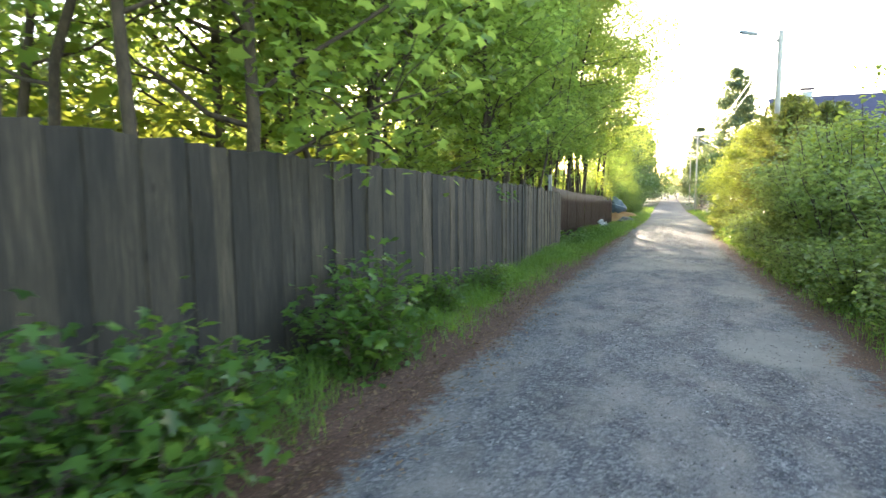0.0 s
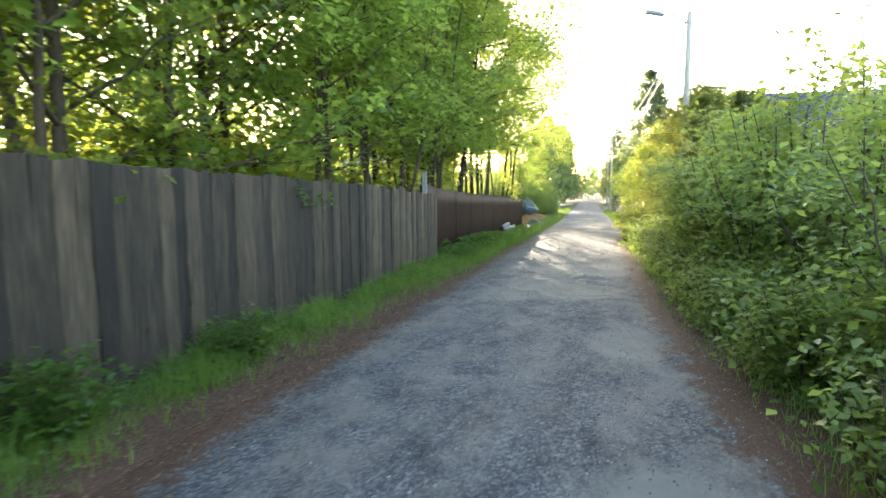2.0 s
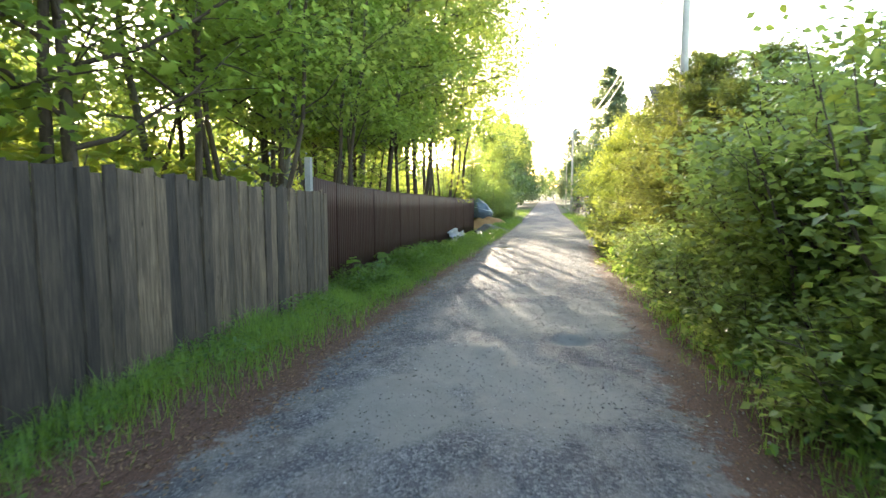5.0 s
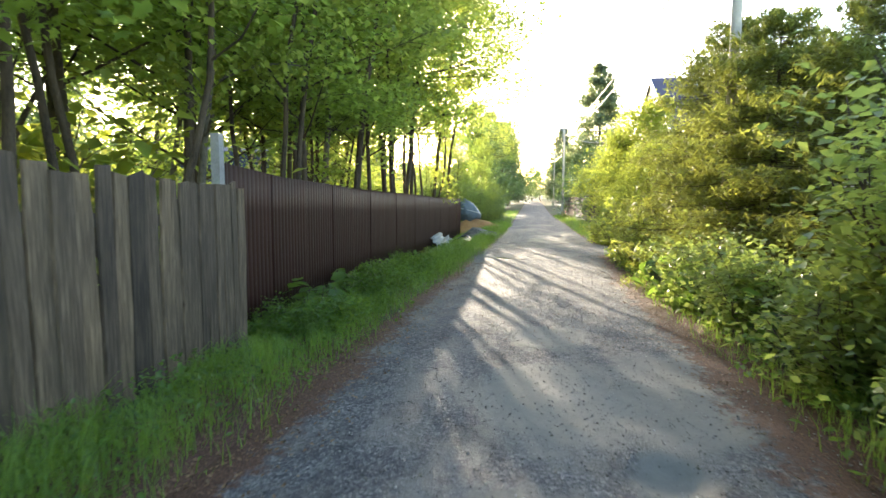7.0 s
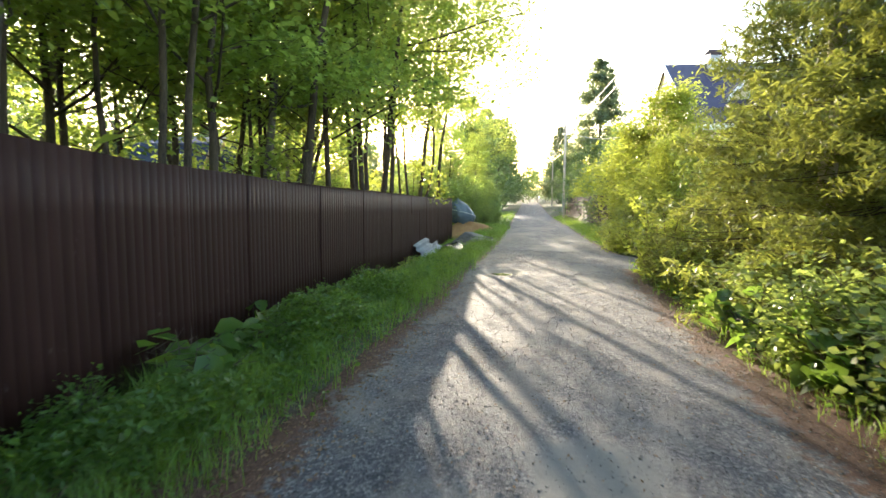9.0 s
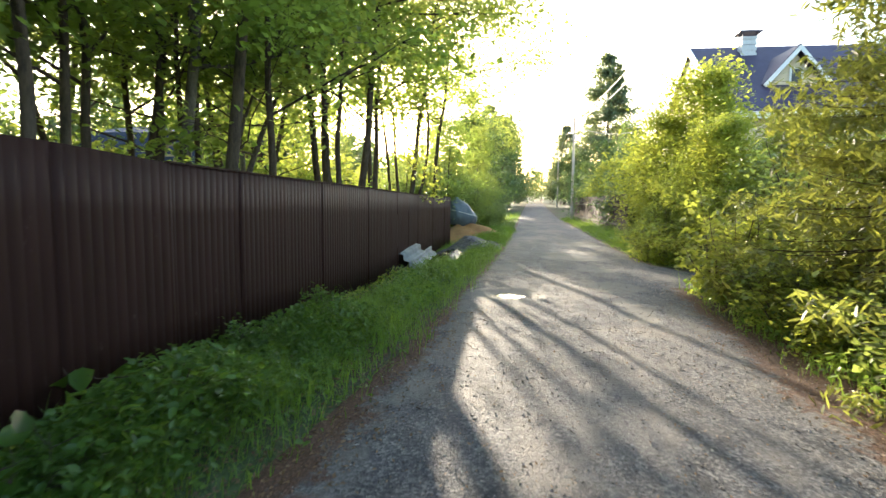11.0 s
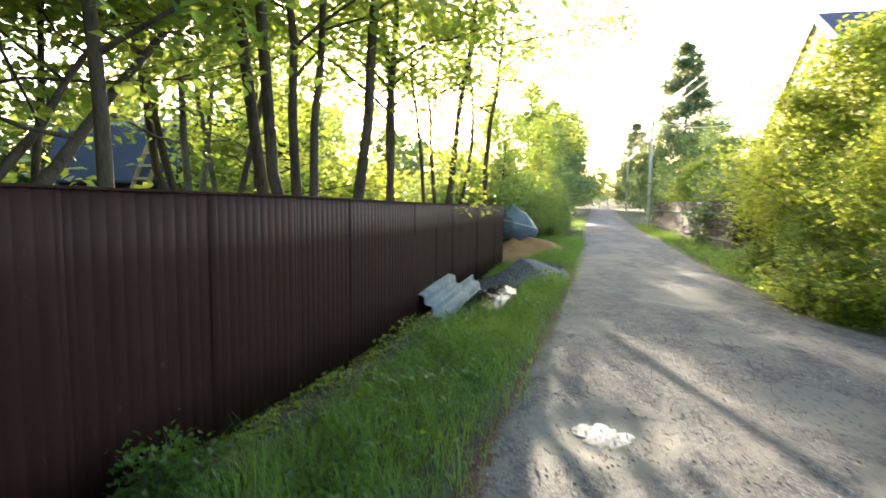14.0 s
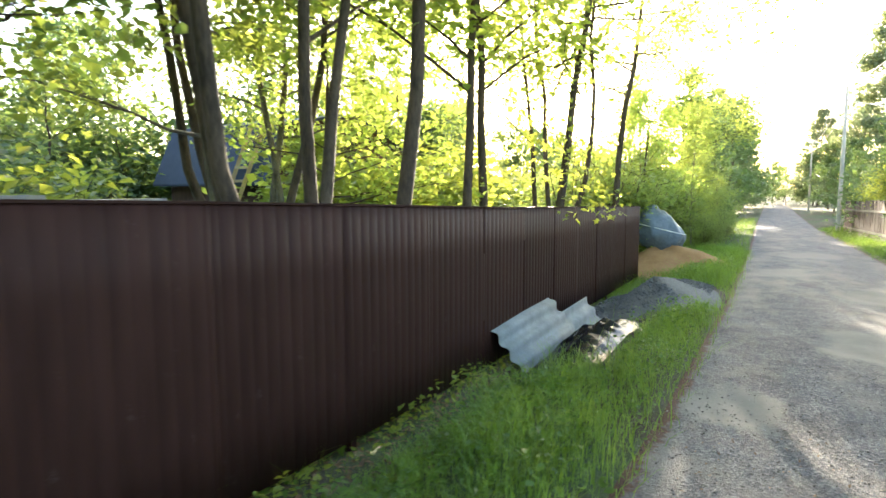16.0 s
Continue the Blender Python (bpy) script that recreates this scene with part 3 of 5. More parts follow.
def brown_fence():
    """Sheets of brown profiled steel with narrow ribs, on steel posts."""
    f = tagged(new("steel_fence"), "brown profiled steel sheet fence with narrow ribs and a gap under it", "fence", kind="structure")
    pitch, depth, wide = 0.1, 0.0020, 1.1
    y0, n = 16.95, 0
    rng = np.random.default_rng(8)
    while y0 < 37.0:
        y1 = min(y0 + wide, 37.1)
        prof = []
        k = 0
        while True:
            base = k * pitch
            if base > y1 - y0:
                break
            for dy, dx in ((0.0, 0), (0.080, 0), (0.084, -depth), (0.096, -depth)):
                if base + dy <= y1 - y0 + 1e-6:
                    prof.append((base + dy, dx))
            k += 1
        prof.append((y1 - y0 + 0.035, prof[-1][1]))
        P = np.array(prof)
        levels = np.linspace(0, 1, 5)
        V = []
        bow = rng.normal(0, 0.004)
        for lv in levels:
            for dy, dx in P:
                y = y0 + dy
                zf, zt = brown_foot(y), brown_top(y)
                V.append((dx + bow * math.sin(lv * 3.1), dy, zf + (zt - zf) * lv))
        m = len(P)
        F = []
        for a in range(len(levels) - 1):
            for b in range(m - 1):
                F.append((a * m + b, a * m + b + 1, (a + 1) * m + b + 1, (a + 1) * m + b))
        V = np.array(V)
        back = V.copy()
        back[:, 0] -= 0.002
        nV = len(V)
        rim = [(b, b + 1) for b in range(m - 1)] + [((len(levels) - 1) * m + b + 1, (len(levels) - 1) * m + b) for b in range(m - 1)]
        rim += [(a * m + m - 1, (a + 1) * m + m - 1) for a in range(len(levels) - 1)] + [((a + 1) * m, a * m) for a in range(len(levels) - 1)]
        F = F + [tuple(nV + q for q in t[::-1]) for t in F] + [(b, a, a + nV, b + nV) for a, b in rim]
        ob = put("sheet", np_mesh("sheet", np.concatenate([V, back]), np.array(F)), SHEET_BROWN, f)
        ob.matrix_basis = pose(BROWN_X + (0.0025 if n % 2 else 0), y0, 0)
        # cap along the top of the sheet
        if y0 > 20.5:
            bm = bmesh.new()
            beam(bm, (BROWN_X - 0.006, y0, brown_top(y0) + 0.006), (BROWN_X - 0.006, y1 - 0.003, brown_top(y1) + 0.006), 0.036, 0.014)
            part("top_cap", bm, SHEET_BROWN, f)
        y0 = y1
        n += 1
    for y in np.arange(17.0, 37.2, 2.5):
        bm = bmesh.new()
        box(bm, BROWN_X - 0.12, y - 0.03, brown_foot(y) - 0.45, BROWN_X - 0.06, y + 0.03, brown_top(y) - 0.02)
        part("post", bm, SHEET_BROWN, f, "square steel post")
    for lv in (0.2, 0.85):
        bm = bmesh.new()
        for y in np.arange(17.0, 37.0, 2.5):
            e = min(y + 2.5, 37.05)
            za, zb = [brown_foot(q) + (brown_top(q) - brown_foot(q)) * lv for q in (y, e)]
            beam(bm, (BROWN_X - 0.04, y, za), (BROWN_X - 0.04, e, zb), 0.03, 0.04)
        part("rail", bm, SHEET_BROWN, f, "steel rail")
    # bare timber end post standing between the two fences
    bm = bmesh.new()
    box(bm, -3.22, 16.66, -0.35, -3.13, 16.75, 1.93)
    p = put("fence_post", bm_mesh("fence_post", bm), PICKET_WOOD, label="bare grey timber post between the two fences", category="post")
    return f


grey_fence()
brown_fence()


def board_screen(name, label, x0, y0, x1, y1, zf0, zt0, zf1, zt1, w, mat, rng):
    """A fence of upright boards along a straight line."""
    f = tagged(new(name), label, "fence", kind="structure")
    L = math.hypot(x1 - x0, y1 - y0)
    n = int(L / w)
    ang = math.degrees(math.atan2(y1 - y0, x1 - x0)) - 90
    for i in range(n):
        t = (i + 0.5) / n
        zf, zt = zf0 + (zf1 - zf0) * t, zt0 + (zt1 - zt0) * t
        ob = put("board", board_mesh("board", L / n - 0.008, zt - zf, 0.022, rng), mat, f)
        ob.matrix_basis = pose(x0 + (x1 - x0) * t, y0 + (y1 - y0) * t, zf, rng.normal(0, 0.4), rng.normal(0, 0.4), ang)
    bm = bmesh.new()
    side = Vector((math.cos(radians(ang)), math.sin(radians(ang)), 0)) * 0.05
    for k in (0.25, 0.75):
        beam(bm, Vector((x0, y0, zf0 + (zt0 - zf0) * k)) - side, Vector((x1, y1, zf1 + (zt1 - zf1) * k)) - side, 0.04, 0.08)
    part("rail", bm, RAIL_WOOD, f)
    return f


# ---- trees, bushes and grass ----
def broadleaf(seed, height, r0, base, spread, limbs, leaves, size, shape="ovate", stems=1, lean=(0, 0), cluster=0.22, up=0.55, droop=0.3, low=1.0):
    """Arrays of a broadleaved tree: wood (verts, faces) and leaves (verts, faces). base: where its crown begins."""
    rng = np.random.default_rng(seed)
    wood, tips = [], []
    for s in range(stems):
        a = rng.uniform(0, 6.28)
        off = 0.0 if stems == 1 else 0.14
        out = 0.0 if stems == 1 else rng.uniform(0.08, 0.2) * height
        h = height * (1 if s == 0 else rng.uniform(0.7, 1.0))
        foot = np.array((off * math.cos(a), off * math.sin(a), -0.15))
        top = np.array((foot[0] + out * math.cos(a) + lean[0] * h, foot[1] + out * math.sin(a) + lean[1] * h, h))
        n = 12
        P = bent(rng, foot, top, n, height * 0.006)
        R = r0 * (0.75 if stems > 1 else 1) * (1 - np.linspace(0, 1, n) ** 0.9 * 0.93)
        R[0] *= 1.25
        wood.append(tube(P, R, 8))
        m = limbs // stems
        for k in range(m):
            q = base / h + (1 - base / h) * ((k + rng.uniform(0, 1)) / m) ** 0.9
            q = min(q, 0.97)
            i = q * (n - 1)
            p = P[int(i)] + (P[min(int(i) + 1, n - 1)] - P[int(i)]) * (i - int(i))
            ang = rng.uniform(0, 6.28)
            rel = (q - base / h) / (1 - base / h + 1e-6)
            length = spread * (0.45 + 0.75 * math.sin(math.pi * min(1, 0.22 + 0.78 * (1 - rel)) * 0.62) * low) * rng.uniform(0.7, 1.15) * (1.05 - 0.65 * rel)
            end = p + length * np.array((math.cos(ang), math.sin(ang), up * rng.uniform(0.5, 1.4)))
            lp = bent(rng, p, end, 6, length * 0.03)
            rr = R[int(i)] * 0.45
            wood.append(tube(lp, rr * (1 - np.linspace(0, 1, 6) * 0.85), 5))
            for j in range(5):
                u = rng.uniform(0.3, 1.0)
                b = lp[int(u * 5)]
                a2 = ang + rng.normal(0, 0.9)
                l2 = length * rng.uniform(0.25, 0.5)
                e = b + l2 * np.array((math.cos(a2), math.sin(a2), rng.normal(0.2, 0.35)))
                tw = bent(rng, b, e, 4, l2 * 0.04)
                wood.append(tube(tw, rr * 0.3 * (1 - np.linspace(0, 1, 4) * 0.8), 4))
                tips += [tw[1], tw[2], tw[3], (tw[2] + tw[3]) / 2]
    tips = np.array(tips)
    idx = rng.integers(0, len(tips), leaves)
    C = tips[idx] + rng.normal(0, cluster, (leaves, 3)) * np.array((1, 1, 0.75))
    return joined(wood), leaf_cloud(rng, C, size, droop=droop, shape=shape, width={"ovate": 0.8, "palm": 1.05}.get(shape, 0.75))


def plant(name, arrays, wood_mat, leaf_mat, label, category, group="", wood_name="trunk", leaf_name="crown"):
    """One thing of two parts, at the origin, to be copied."""
    root = tagged(new(name), label, category, group)
    (wv, wf), (lv, lf) = arrays
    put(wood_name, np_mesh(name + "_wood", wv, wf, True), wood_mat, root)
    put(leaf_name, np_mesh(name + "_leaves", lv, lf), leaf_mat, root)
    return root


def spot(x, y, s=1.0, rz=0.0, dz=0.0, tilt=(0, 0)):
    z = float(ground_z(np.array(float(x)), np.array(float(y)))) + dz
    return pose(x, y, z, tilt[0], tilt[1], rz) @ Matrix.Diagonal((s, s, s, 1))


def scatter(first, spots):
    """Set the first at the first spot and copies at the others; a spot: x, y, scale, turn."""
    for i, (x, y, s, rz, *rest) in enumerate(spots):
        m = spot(x, y, s, rz, *rest)
        if i == 0:
            first.matrix_basis = m
        else:
            c = copy_thing(first, m)
            c.matrix_basis = m


def spruce(seed, height, r0, spread, whorls, per, size, needles_per=90, base=0.04, taper=0.8):
    """Trunk with drooping whorled branches set with flat needle sprays."""
    rng = np.random.default_rng(seed)
    wood = [tube(bent(rng, (0, 0, -0.1), (0, 0, height), 8, 0.01 * height * 0.2), r0 * (1 - np.linspace(0, 1, 8) * 0.95), 8)]
    pts = []
    for w in range(whorls):
        q = base + (1 - base) * (w + rng.uniform(0, 0.6)) / whorls
        length = spread * (1 - q) ** taper * rng.uniform(0.85, 1.1) + 0.12
        for k in range(per):
            ang = rng.uniform(0, 6.28)
            z = height * min(0.99, q + (1 - base) / whorls * rng.uniform(-0.6, 0.6))
            L = length * rng.uniform(0.7, 1.15)
            n = 6
            t = np.linspace(0, 1, n)
            drop = -0.35 * L * t ** 1.3 + 0.2 * L * t ** 3
            P = np.stack([np.cos(ang) * L * t, np.sin(ang) * L * t, z + drop + 0.12 * L * t], -1) + np.cumsum(rng.normal(0, 0.01 * L, (n, 3)), 0)
            wood.append(tube(P, (0.004 + 0.0035 * L) * (1 - t * 0.85), 4))
            m = int(needles_per * (0.3 + L / spread))
            u = rng.uniform(0.12, 1.0, m) ** 0.8
            i = np.minimum((u * (n - 1)).astype(int), n - 2)
            f = (u * (n - 1) - i)[:, None]
            B = P[i] * (1 - f) + P[i + 1] * f
            side = rng.normal(0, 1, m) * 0.2 * L * (1.15 - u)
            B += side[:, None] * np.array((-math.sin(ang), math.cos(ang), 0)) + np.abs(side)[:, None] * np.array((math.cos(ang) * 0.5, math.sin(ang) * 0.5, -0.25))
            B[:, 2] -= np.abs(rng.normal(0, 0.022 * height, m))
            pts.append(B)
    C = np.concatenate(pts)
    return joined(wood), leaf_cloud(rng, C, size, droop=0.45, width=0.2, shape="blade", flat=0.6)


def bush(seed, height, radius, stems, leaves, size, cluster=0.12, droop=0.25, shape="ovate"):
    """Many stems from one root, leafy from near the ground."""
    rng = np.random.default_rng(seed)
    wood, tips = [], []
    for s in range(stems):
        a = rng.uniform(0, 6.28)
        rr = radius * math.sqrt(rng.uniform(0, 1))
        h = height * rng.uniform(0.55, 1.0) * (1 - 0.35 * (rr / radius) ** 2)
        foot = np.array((0.35 * rr * math.cos(a), 0.35 * rr * math.sin(a), -0.05))
        P = bent(rng, foot, (rr * math.cos(a), rr * math.sin(a), h), 7, 0.03 * height * 0.5)
        wood.append(tube(P, (0.006 + 0.005 * height) * (1 - np.linspace(0, 1, 7) * 0.8), 5))
        for k in range(9):
            q = rng.uniform(0.12, 1.0)
            b = P[int(q * 6)]
            a2 = rng.uniform(0, 6.28)
            l2 = 0.28 * radius * rng.uniform(0.5, 1.3) + 0.1
            e = b + l2 * np.array((math.cos(a2), math.sin(a2), rng.normal(0.25, 0.35)))
            e[2] = max(e[2], 0.05)
            tw = bent(rng, b, e, 4, l2 * 0.05)
            wood.append(tube(tw, 0.004 * (1 - np.linspace(0, 1, 4) * 0.6), 3))
            tips += [tw[1], tw[2], tw[3]]
    tips = np.array(tips)
    C = tips[rng.integers(0, len(tips), leaves)] + rng.normal(0, cluster, (leaves, 3))
    C[:, 2] = np.maximum(C[:, 2], 0.03)
    return joined(wood), leaf_cloud(rng, C, size, droop=droop, shape=shape, width=1.0 if shape == "palm" else 0.7)


# near maples, alders and birches behind the fences
BEHIND = "trees behind the fence"
maple_a = plant("maple_tree", broadleaf(11, 9.0, 0.10, 2.0, 2.5, 26, 5600, 0.14, "palm", cluster=0.24), BARK, LEAF_MAPLE, "young maple with a thin dark trunk behind the fence", "tree", BEHIND)
maple_b = plant("maple_tree", broadleaf(12, 10.0, 0.09, 2.4, 2.3, 24, 8000, 0.125, stems=2), BARK, LEAF_MAPLE, "two-stemmed young maple behind the fence", "tree", BEHIND)
slim_a = plant("slim_maple", broadleaf(13, 8.5, 0.065, 2.4, 1.7, 20, 7800, 0.10, "diamond"), BARK, LEAF_MAPLE, "slim young maple with an airy crown behind the fence", "tree", BEHIND)
slim_b = plant("alder_tree", broadleaf(16, 10.0, 0.075, 2.8, 1.8, 24, 6400, 0.115, "diamond", stems=3), BARK, LEAF_BIRCH, "airy three-stemmed alder behind the fence", "tree", BEHIND)
slim_c = plant("birch_tree", broadleaf(14, 11.0, 0.075, 2.8, 1.7, 24, 6800, 0.105, "diamond", up=0.35, droop=0.7), BARK_GREY, LEAF_BIRCH, "slender birch with a grey trunk behind the fence", "tree", BEHIND)
birch = plant("birch_tree", broadleaf(17, 12.0, 0.10, 1.2, 2.2, 32, 13000, 0.10, "diamond", up=0.35, droop=0.7), BARK_GREY, LEAF_BIRCH, "leafy birch with a grey trunk behind the fence", "tree", BEHIND)
leaner = plant("leaning_maple", broadleaf(18, 5.2, 0.085, 2.0, 1.6, 18, 5200, 0.09, stems=2, lean=(0.05, 0.95)), BARK, LEAF_MAPLE, "maple with two stems leaning far over along the fence", "tree", BEHIND)
hanging = plant("spreading_maple", broadleaf(19, 5.6, 0.07, 1.5, 2.3, 20, 4200, 0.09, up=0.25, droop=0.45), BARK, LEAF_MAPLE, "low spreading maple hanging over the steel fence", "tree", BEHIND)
overhang = plant("overhanging_maple", broadleaf(41, 9.5, 0.085, 3.5, 3.4, 32, 15500, 0.092, "diamond", lean=(0.15, 0.02), up=0.25, cluster=0.27), BARK, LEAF_BIRCH, "tall maple whose crown hangs out over the fence", "tree", BEHIND)
scatter(overhang, [(-3.95, 33.2, 1.06, 0), (-4.0, 37.6, 1.12, 40), (-4.0, 28.6, 1.15, -30), (-3.9, 23.2, 1.1, 20), (-4.0, 53.5, 1.05, 200)])
scatter(hanging, [(-3.9, 41.3, 0.8, 110), (-9.4, 36.8, 1.1, 240), (-6.9, 23.0, 1.05, 310), (-6.9, 31.0, 0.9, 60), (-5.0, 23.9, 0.95, 200)])
R = random.Random(4)
scatter(maple_a, [(-3.95, 4.7, 0.95, 20), (-4.2, 8.1, 0.95, 130), (-3.9, 13.1, 0.85, 250), (-5.6, 12.4, 1.05, 40), (-4.6, 0.6, 1.0, 300), (-6.0, 6.5, 1.0, 10), (-7.6, 10.0, 1.1, 160), (-6.6, 1.5, 1.0, 60), (-5.9, 20.8, 0.8, 190), (-4.4, 9.7, 0.95, 80), (-6.7, 9.2, 1.0, 210), (-5.2, 11.3, 0.95, 330), (-6.9, 12.6, 1.0, 100)])
scatter(maple_b, [(-4.1, 6.9, 0.9, 70), (-5.6, 3.3, 1.0, 310), (-4.9, 10.3, 0.9, 350), (-7.8, 14.5, 1.1, 260), (-8.5, 5.0, 1.1, 80)])
scatter(slim_a, [(-3.9, 7.6, 1.0, 0), (-3.95, 2.55, 1.25, 50), (-4.0, 3.35, 1.1, 250), (-3.9, 12.9, 1.1, 20), (-4.0, 15.3, 1.0, 80), (-3.95, 17.6, 1.05, 30), (-4.0, 20.9, 1.0, 140), (-3.9, 24.4, 1.0, 210), (-4.3, 27.6, 1.2, 290), (-5.4, 22.4, 1.0, 100), (-4.0, 30.4, 1.2, 70), (-6.2, 18.0, 1.1, 170), (-4.8, 19.0, 1.0, 33), (-5.2, 17.0, 1.05, 222), (-6.0, 21.0, 1.0, 111), (-4.9, 22.6, 1.0, 10), (-4.5, 21.9, 0.95, 60), (-6.2, 24.8, 1.0, 200), (-4.7, 31.9, 1.3, 270)])
scatter(slim_b, [(-3.95, 16.3, 0.95, 0), (-4.1, 19.9, 0.95, 120), (-3.9, 26.9, 1.25, 60), (-5.8, 24.0, 1.0, 200), (-4.3, 34.4, 1.05, 290), (-5.2, 49.0, 0.55, 130), (-6.6, 29.0, 1.25, 20), (-5.1, 24.8, 0.9, 80)])
scatter(slim_c, [(-4.3, 18.3, 0.9, 0), (-4.7, 24.0, 1.2, 100), (-7.4, 30.4, 0.9, 210), (-6.8, 21.5, 1.0, 70), (-6.2, 28.2, 0.9, 310), (-7.6, 25.3, 1.0, 33), (-5.2, 15.8, 1.0, 240), (-5.4, 45.0, 0.5, 20), (-8.0, 31.0, 1.0, 99), (-8.6, 23.5, 1.05, 12)])
scatter(birch, [(-4.2, 42.0, 0.4, 0), (-3.2, 47.0, 0.42, 100), (-5.4, 46.0, 0.5, 210), (-3.8, 52.5, 0.5, 70), (-4.3, 57.5, 0.6, 170), (-2.9, 43.8, 0.3, 60), (-5.8, 8.8, 1.0, 150), (-9.0, 11.0, 1.1, 33)])
scatter(leaner, [(-3.95, 22.2, 1.0, 0), (-5.0, 14.8, 1.0, 15)])

far_belt = [(R.uniform(-17.5, -12.5), R.uniform(39, 56), R.uniform(0.5, 0.68), R.uniform(0, 360)) for k in range(12)]
for k, spt in enumerate(far_belt):
    c = copy_thing(slim_b if k % 2 else slim_c, spot(*spt))
    c.matrix_basis = spot(*spt)

# sunlit growth between the trunks
under = plant("understory_shrub", bush(36, 2.3, 1.3, 10, 2900, 0.145, 0.24, shape="diamond"), TWIG, LEAF_YELLOW, "sunlit yellow-green undergrowth between the trunks", "shrub", "understory", "framework", "foliage")
us = []
for k in range(44):
    y = 4 + k * 1.15 + R.uniform(-0.5, 0.5)
    x = R.uniform(-9.5, -5.0)
    if y < 22:
        s = R.uniform(1.25, 1.75)
    else:
        s = R.uniform(0.75, 0.95) * (abs(x) / 6.0)
    x = min(x, -3.5 - 1.6 * s)
    if not (27 < y < 36 and x < -6.5):
        us.append((x, y, s, R.uniform(0, 360)))
us += [(-8.5, 33.0, 1.45, 10), (-7.9, 34.8, 1.6, 80), (-9.3, 36.2, 1.6, 150), (-7.1, 33.4, 1.25, 220), (-6.0, 31.0, 0.85, 20), (-16.0, 31.0, 1.5, 40), (-17.5, 27.0, 1.8, 140)]
us += [(R.uniform(-16, -8.5), R.uniform(38, 62), R.uniform(1.0, 1.5), R.uniform(0, 360)) for k in range(16)]
scatter(under, us)

# farther wood on both sides
far_tree = plant("far_tree", broadleaf(15, 11.0, 0.13, 0.6, 3.0, 11, 2700, 0.33, shape="diamond", cluster=0.55), BARK, LEAF_FAR, "leafy tree in the wood farther off", "tree", "far trees")
spots = []
for k in range(36):
    x, y = R.uniform(-27, -10.5), R.uniform(-6, 75)
    s = R.uniform(0.7, 1.1) if y < 16 else min(R.uniform(0.5, 0.95), 0.5 * abs(x) / 11 - 0.12)
    spots.append((x, y, s, R.uniform(0, 360)))
for k in range(16):
    spots.append((R.uniform(-6.5, -3.4), 53 + k * 4.6, R.uniform(0.75, 1.05) * (0.6 if k < 4 else 1.0), R.uniform(0, 360)))
for k in range(14):
    spots.append((R.uniform(4.2, 8), 66 + k * 5.2, R.uniform(0.45, 0.65), R.uniform(0, 360)))
for k in range(12):
    spots.append((R.uniform(4.2, 9), 50 + k * 1.8, R.uniform(0.38, 0.5), R.uniform(0, 360)))
for k in range(9):
    spots.append((-6 + 1.5 * k, 131 + R.uniform(0, 3), R.uniform(0.3, 0.45), R.uniform(0, 360)))
for k in range(14):
    spots.append((R.uniform(-8, 8), 137 + k * 4, R.uniform(0.4, 0.7), R.uniform(0, 360)))
for k in range(10):
    spots.append((R.uniform(7, 18), R.uniform(0, 28), R.uniform(0.3, 0.5), R.uniform(0, 360)))
spots += [(-19, 33, 0.55, 10), (-22, 37, 0.7, 80), (-24.5, 33, 0.75, 150), (-18, 30.5, 0.42, 230), (-21, 29, 0.6, 300), (-27, 38, 0.8, 20), (-26, 29, 0.8, 120), (-19.5, 26, 0.6, 200)]
spots = [s for s in spots if not (-17 < s[0] < -8 and 29 < s[1] < 41)]
scatter(far_tree, spots)

# leafy edge of the wood behind the sheds
edge_bush = plant("woodland_shrub", bush(39, 4.6, 2.3, 20, 4200, 0.2, 0.34, shape="diamond"), TWIG, LEAF_FAR, "tall leafy shrub at the edge of the wood", "shrub", "woodland shrubs", "framework", "foliage")
edges = [(-15.0 - 1.3 * k + R.uniform(-0.5, 0.5), 40.5 - 0.9 * k + R.uniform(-0.8, 0.8), R.uniform(1.15, 1.45), R.uniform(0, 360)) for k in range(9)]
edges += [(-6.5 - 1.1 * k + R.uniform(-0.5, 0.5), 58 + R.uniform(-2.5, 2.5), R.uniform(0.9, 1.25), R.uniform(0, 360)) for k in range(9)]
edges += [(-13.5 - 0.4 * k + R.uniform(-1, 1), 28.5 - 2.6 * k + R.uniform(-0.8, 0.8), R.uniform(0.7, 0.95), R.uniform(0, 360)) for k in range(9)]
edges += [(3.6 + R.uniform(0, 2.5), 44 + 2.6 * k, R.uniform(0.65, 0.95), R.uniform(0, 360)) for k in range(9)]
edges = [e for e in edges if not (5.0 < e[0] and 36 < e[1] < 49)]
scatter(edge_bush, edges)

# spruces
sp = plant("spruce_tree", spruce(21, 5.0, 0.10, 2.5, 26, 11, 0.13, 185, 0.04, 0.55), BARK, NEEDLES, "dense dark green spruce beside the lane", "tree", "spruces")
scatter(sp, [(4.2, 19.4, 0.82, 0), (3.7, 21.3, 0.88, 100), (3.9, 24.0, 1.0, 160), (4.4, 17.2, 0.6, 50), (4.7, 30.2, 0.45, 200)])
fs = plant("tall_spruce", spruce(22, 18.8, 0.25, 6.4, 34, 9, 0.62, 85, 0.1, 0.55), BARK, NEEDLES_HAZY, "tall dark spruce standing far down the lane", "tree", "spruces")
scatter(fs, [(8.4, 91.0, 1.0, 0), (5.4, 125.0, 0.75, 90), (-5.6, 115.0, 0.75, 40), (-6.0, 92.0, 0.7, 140)])

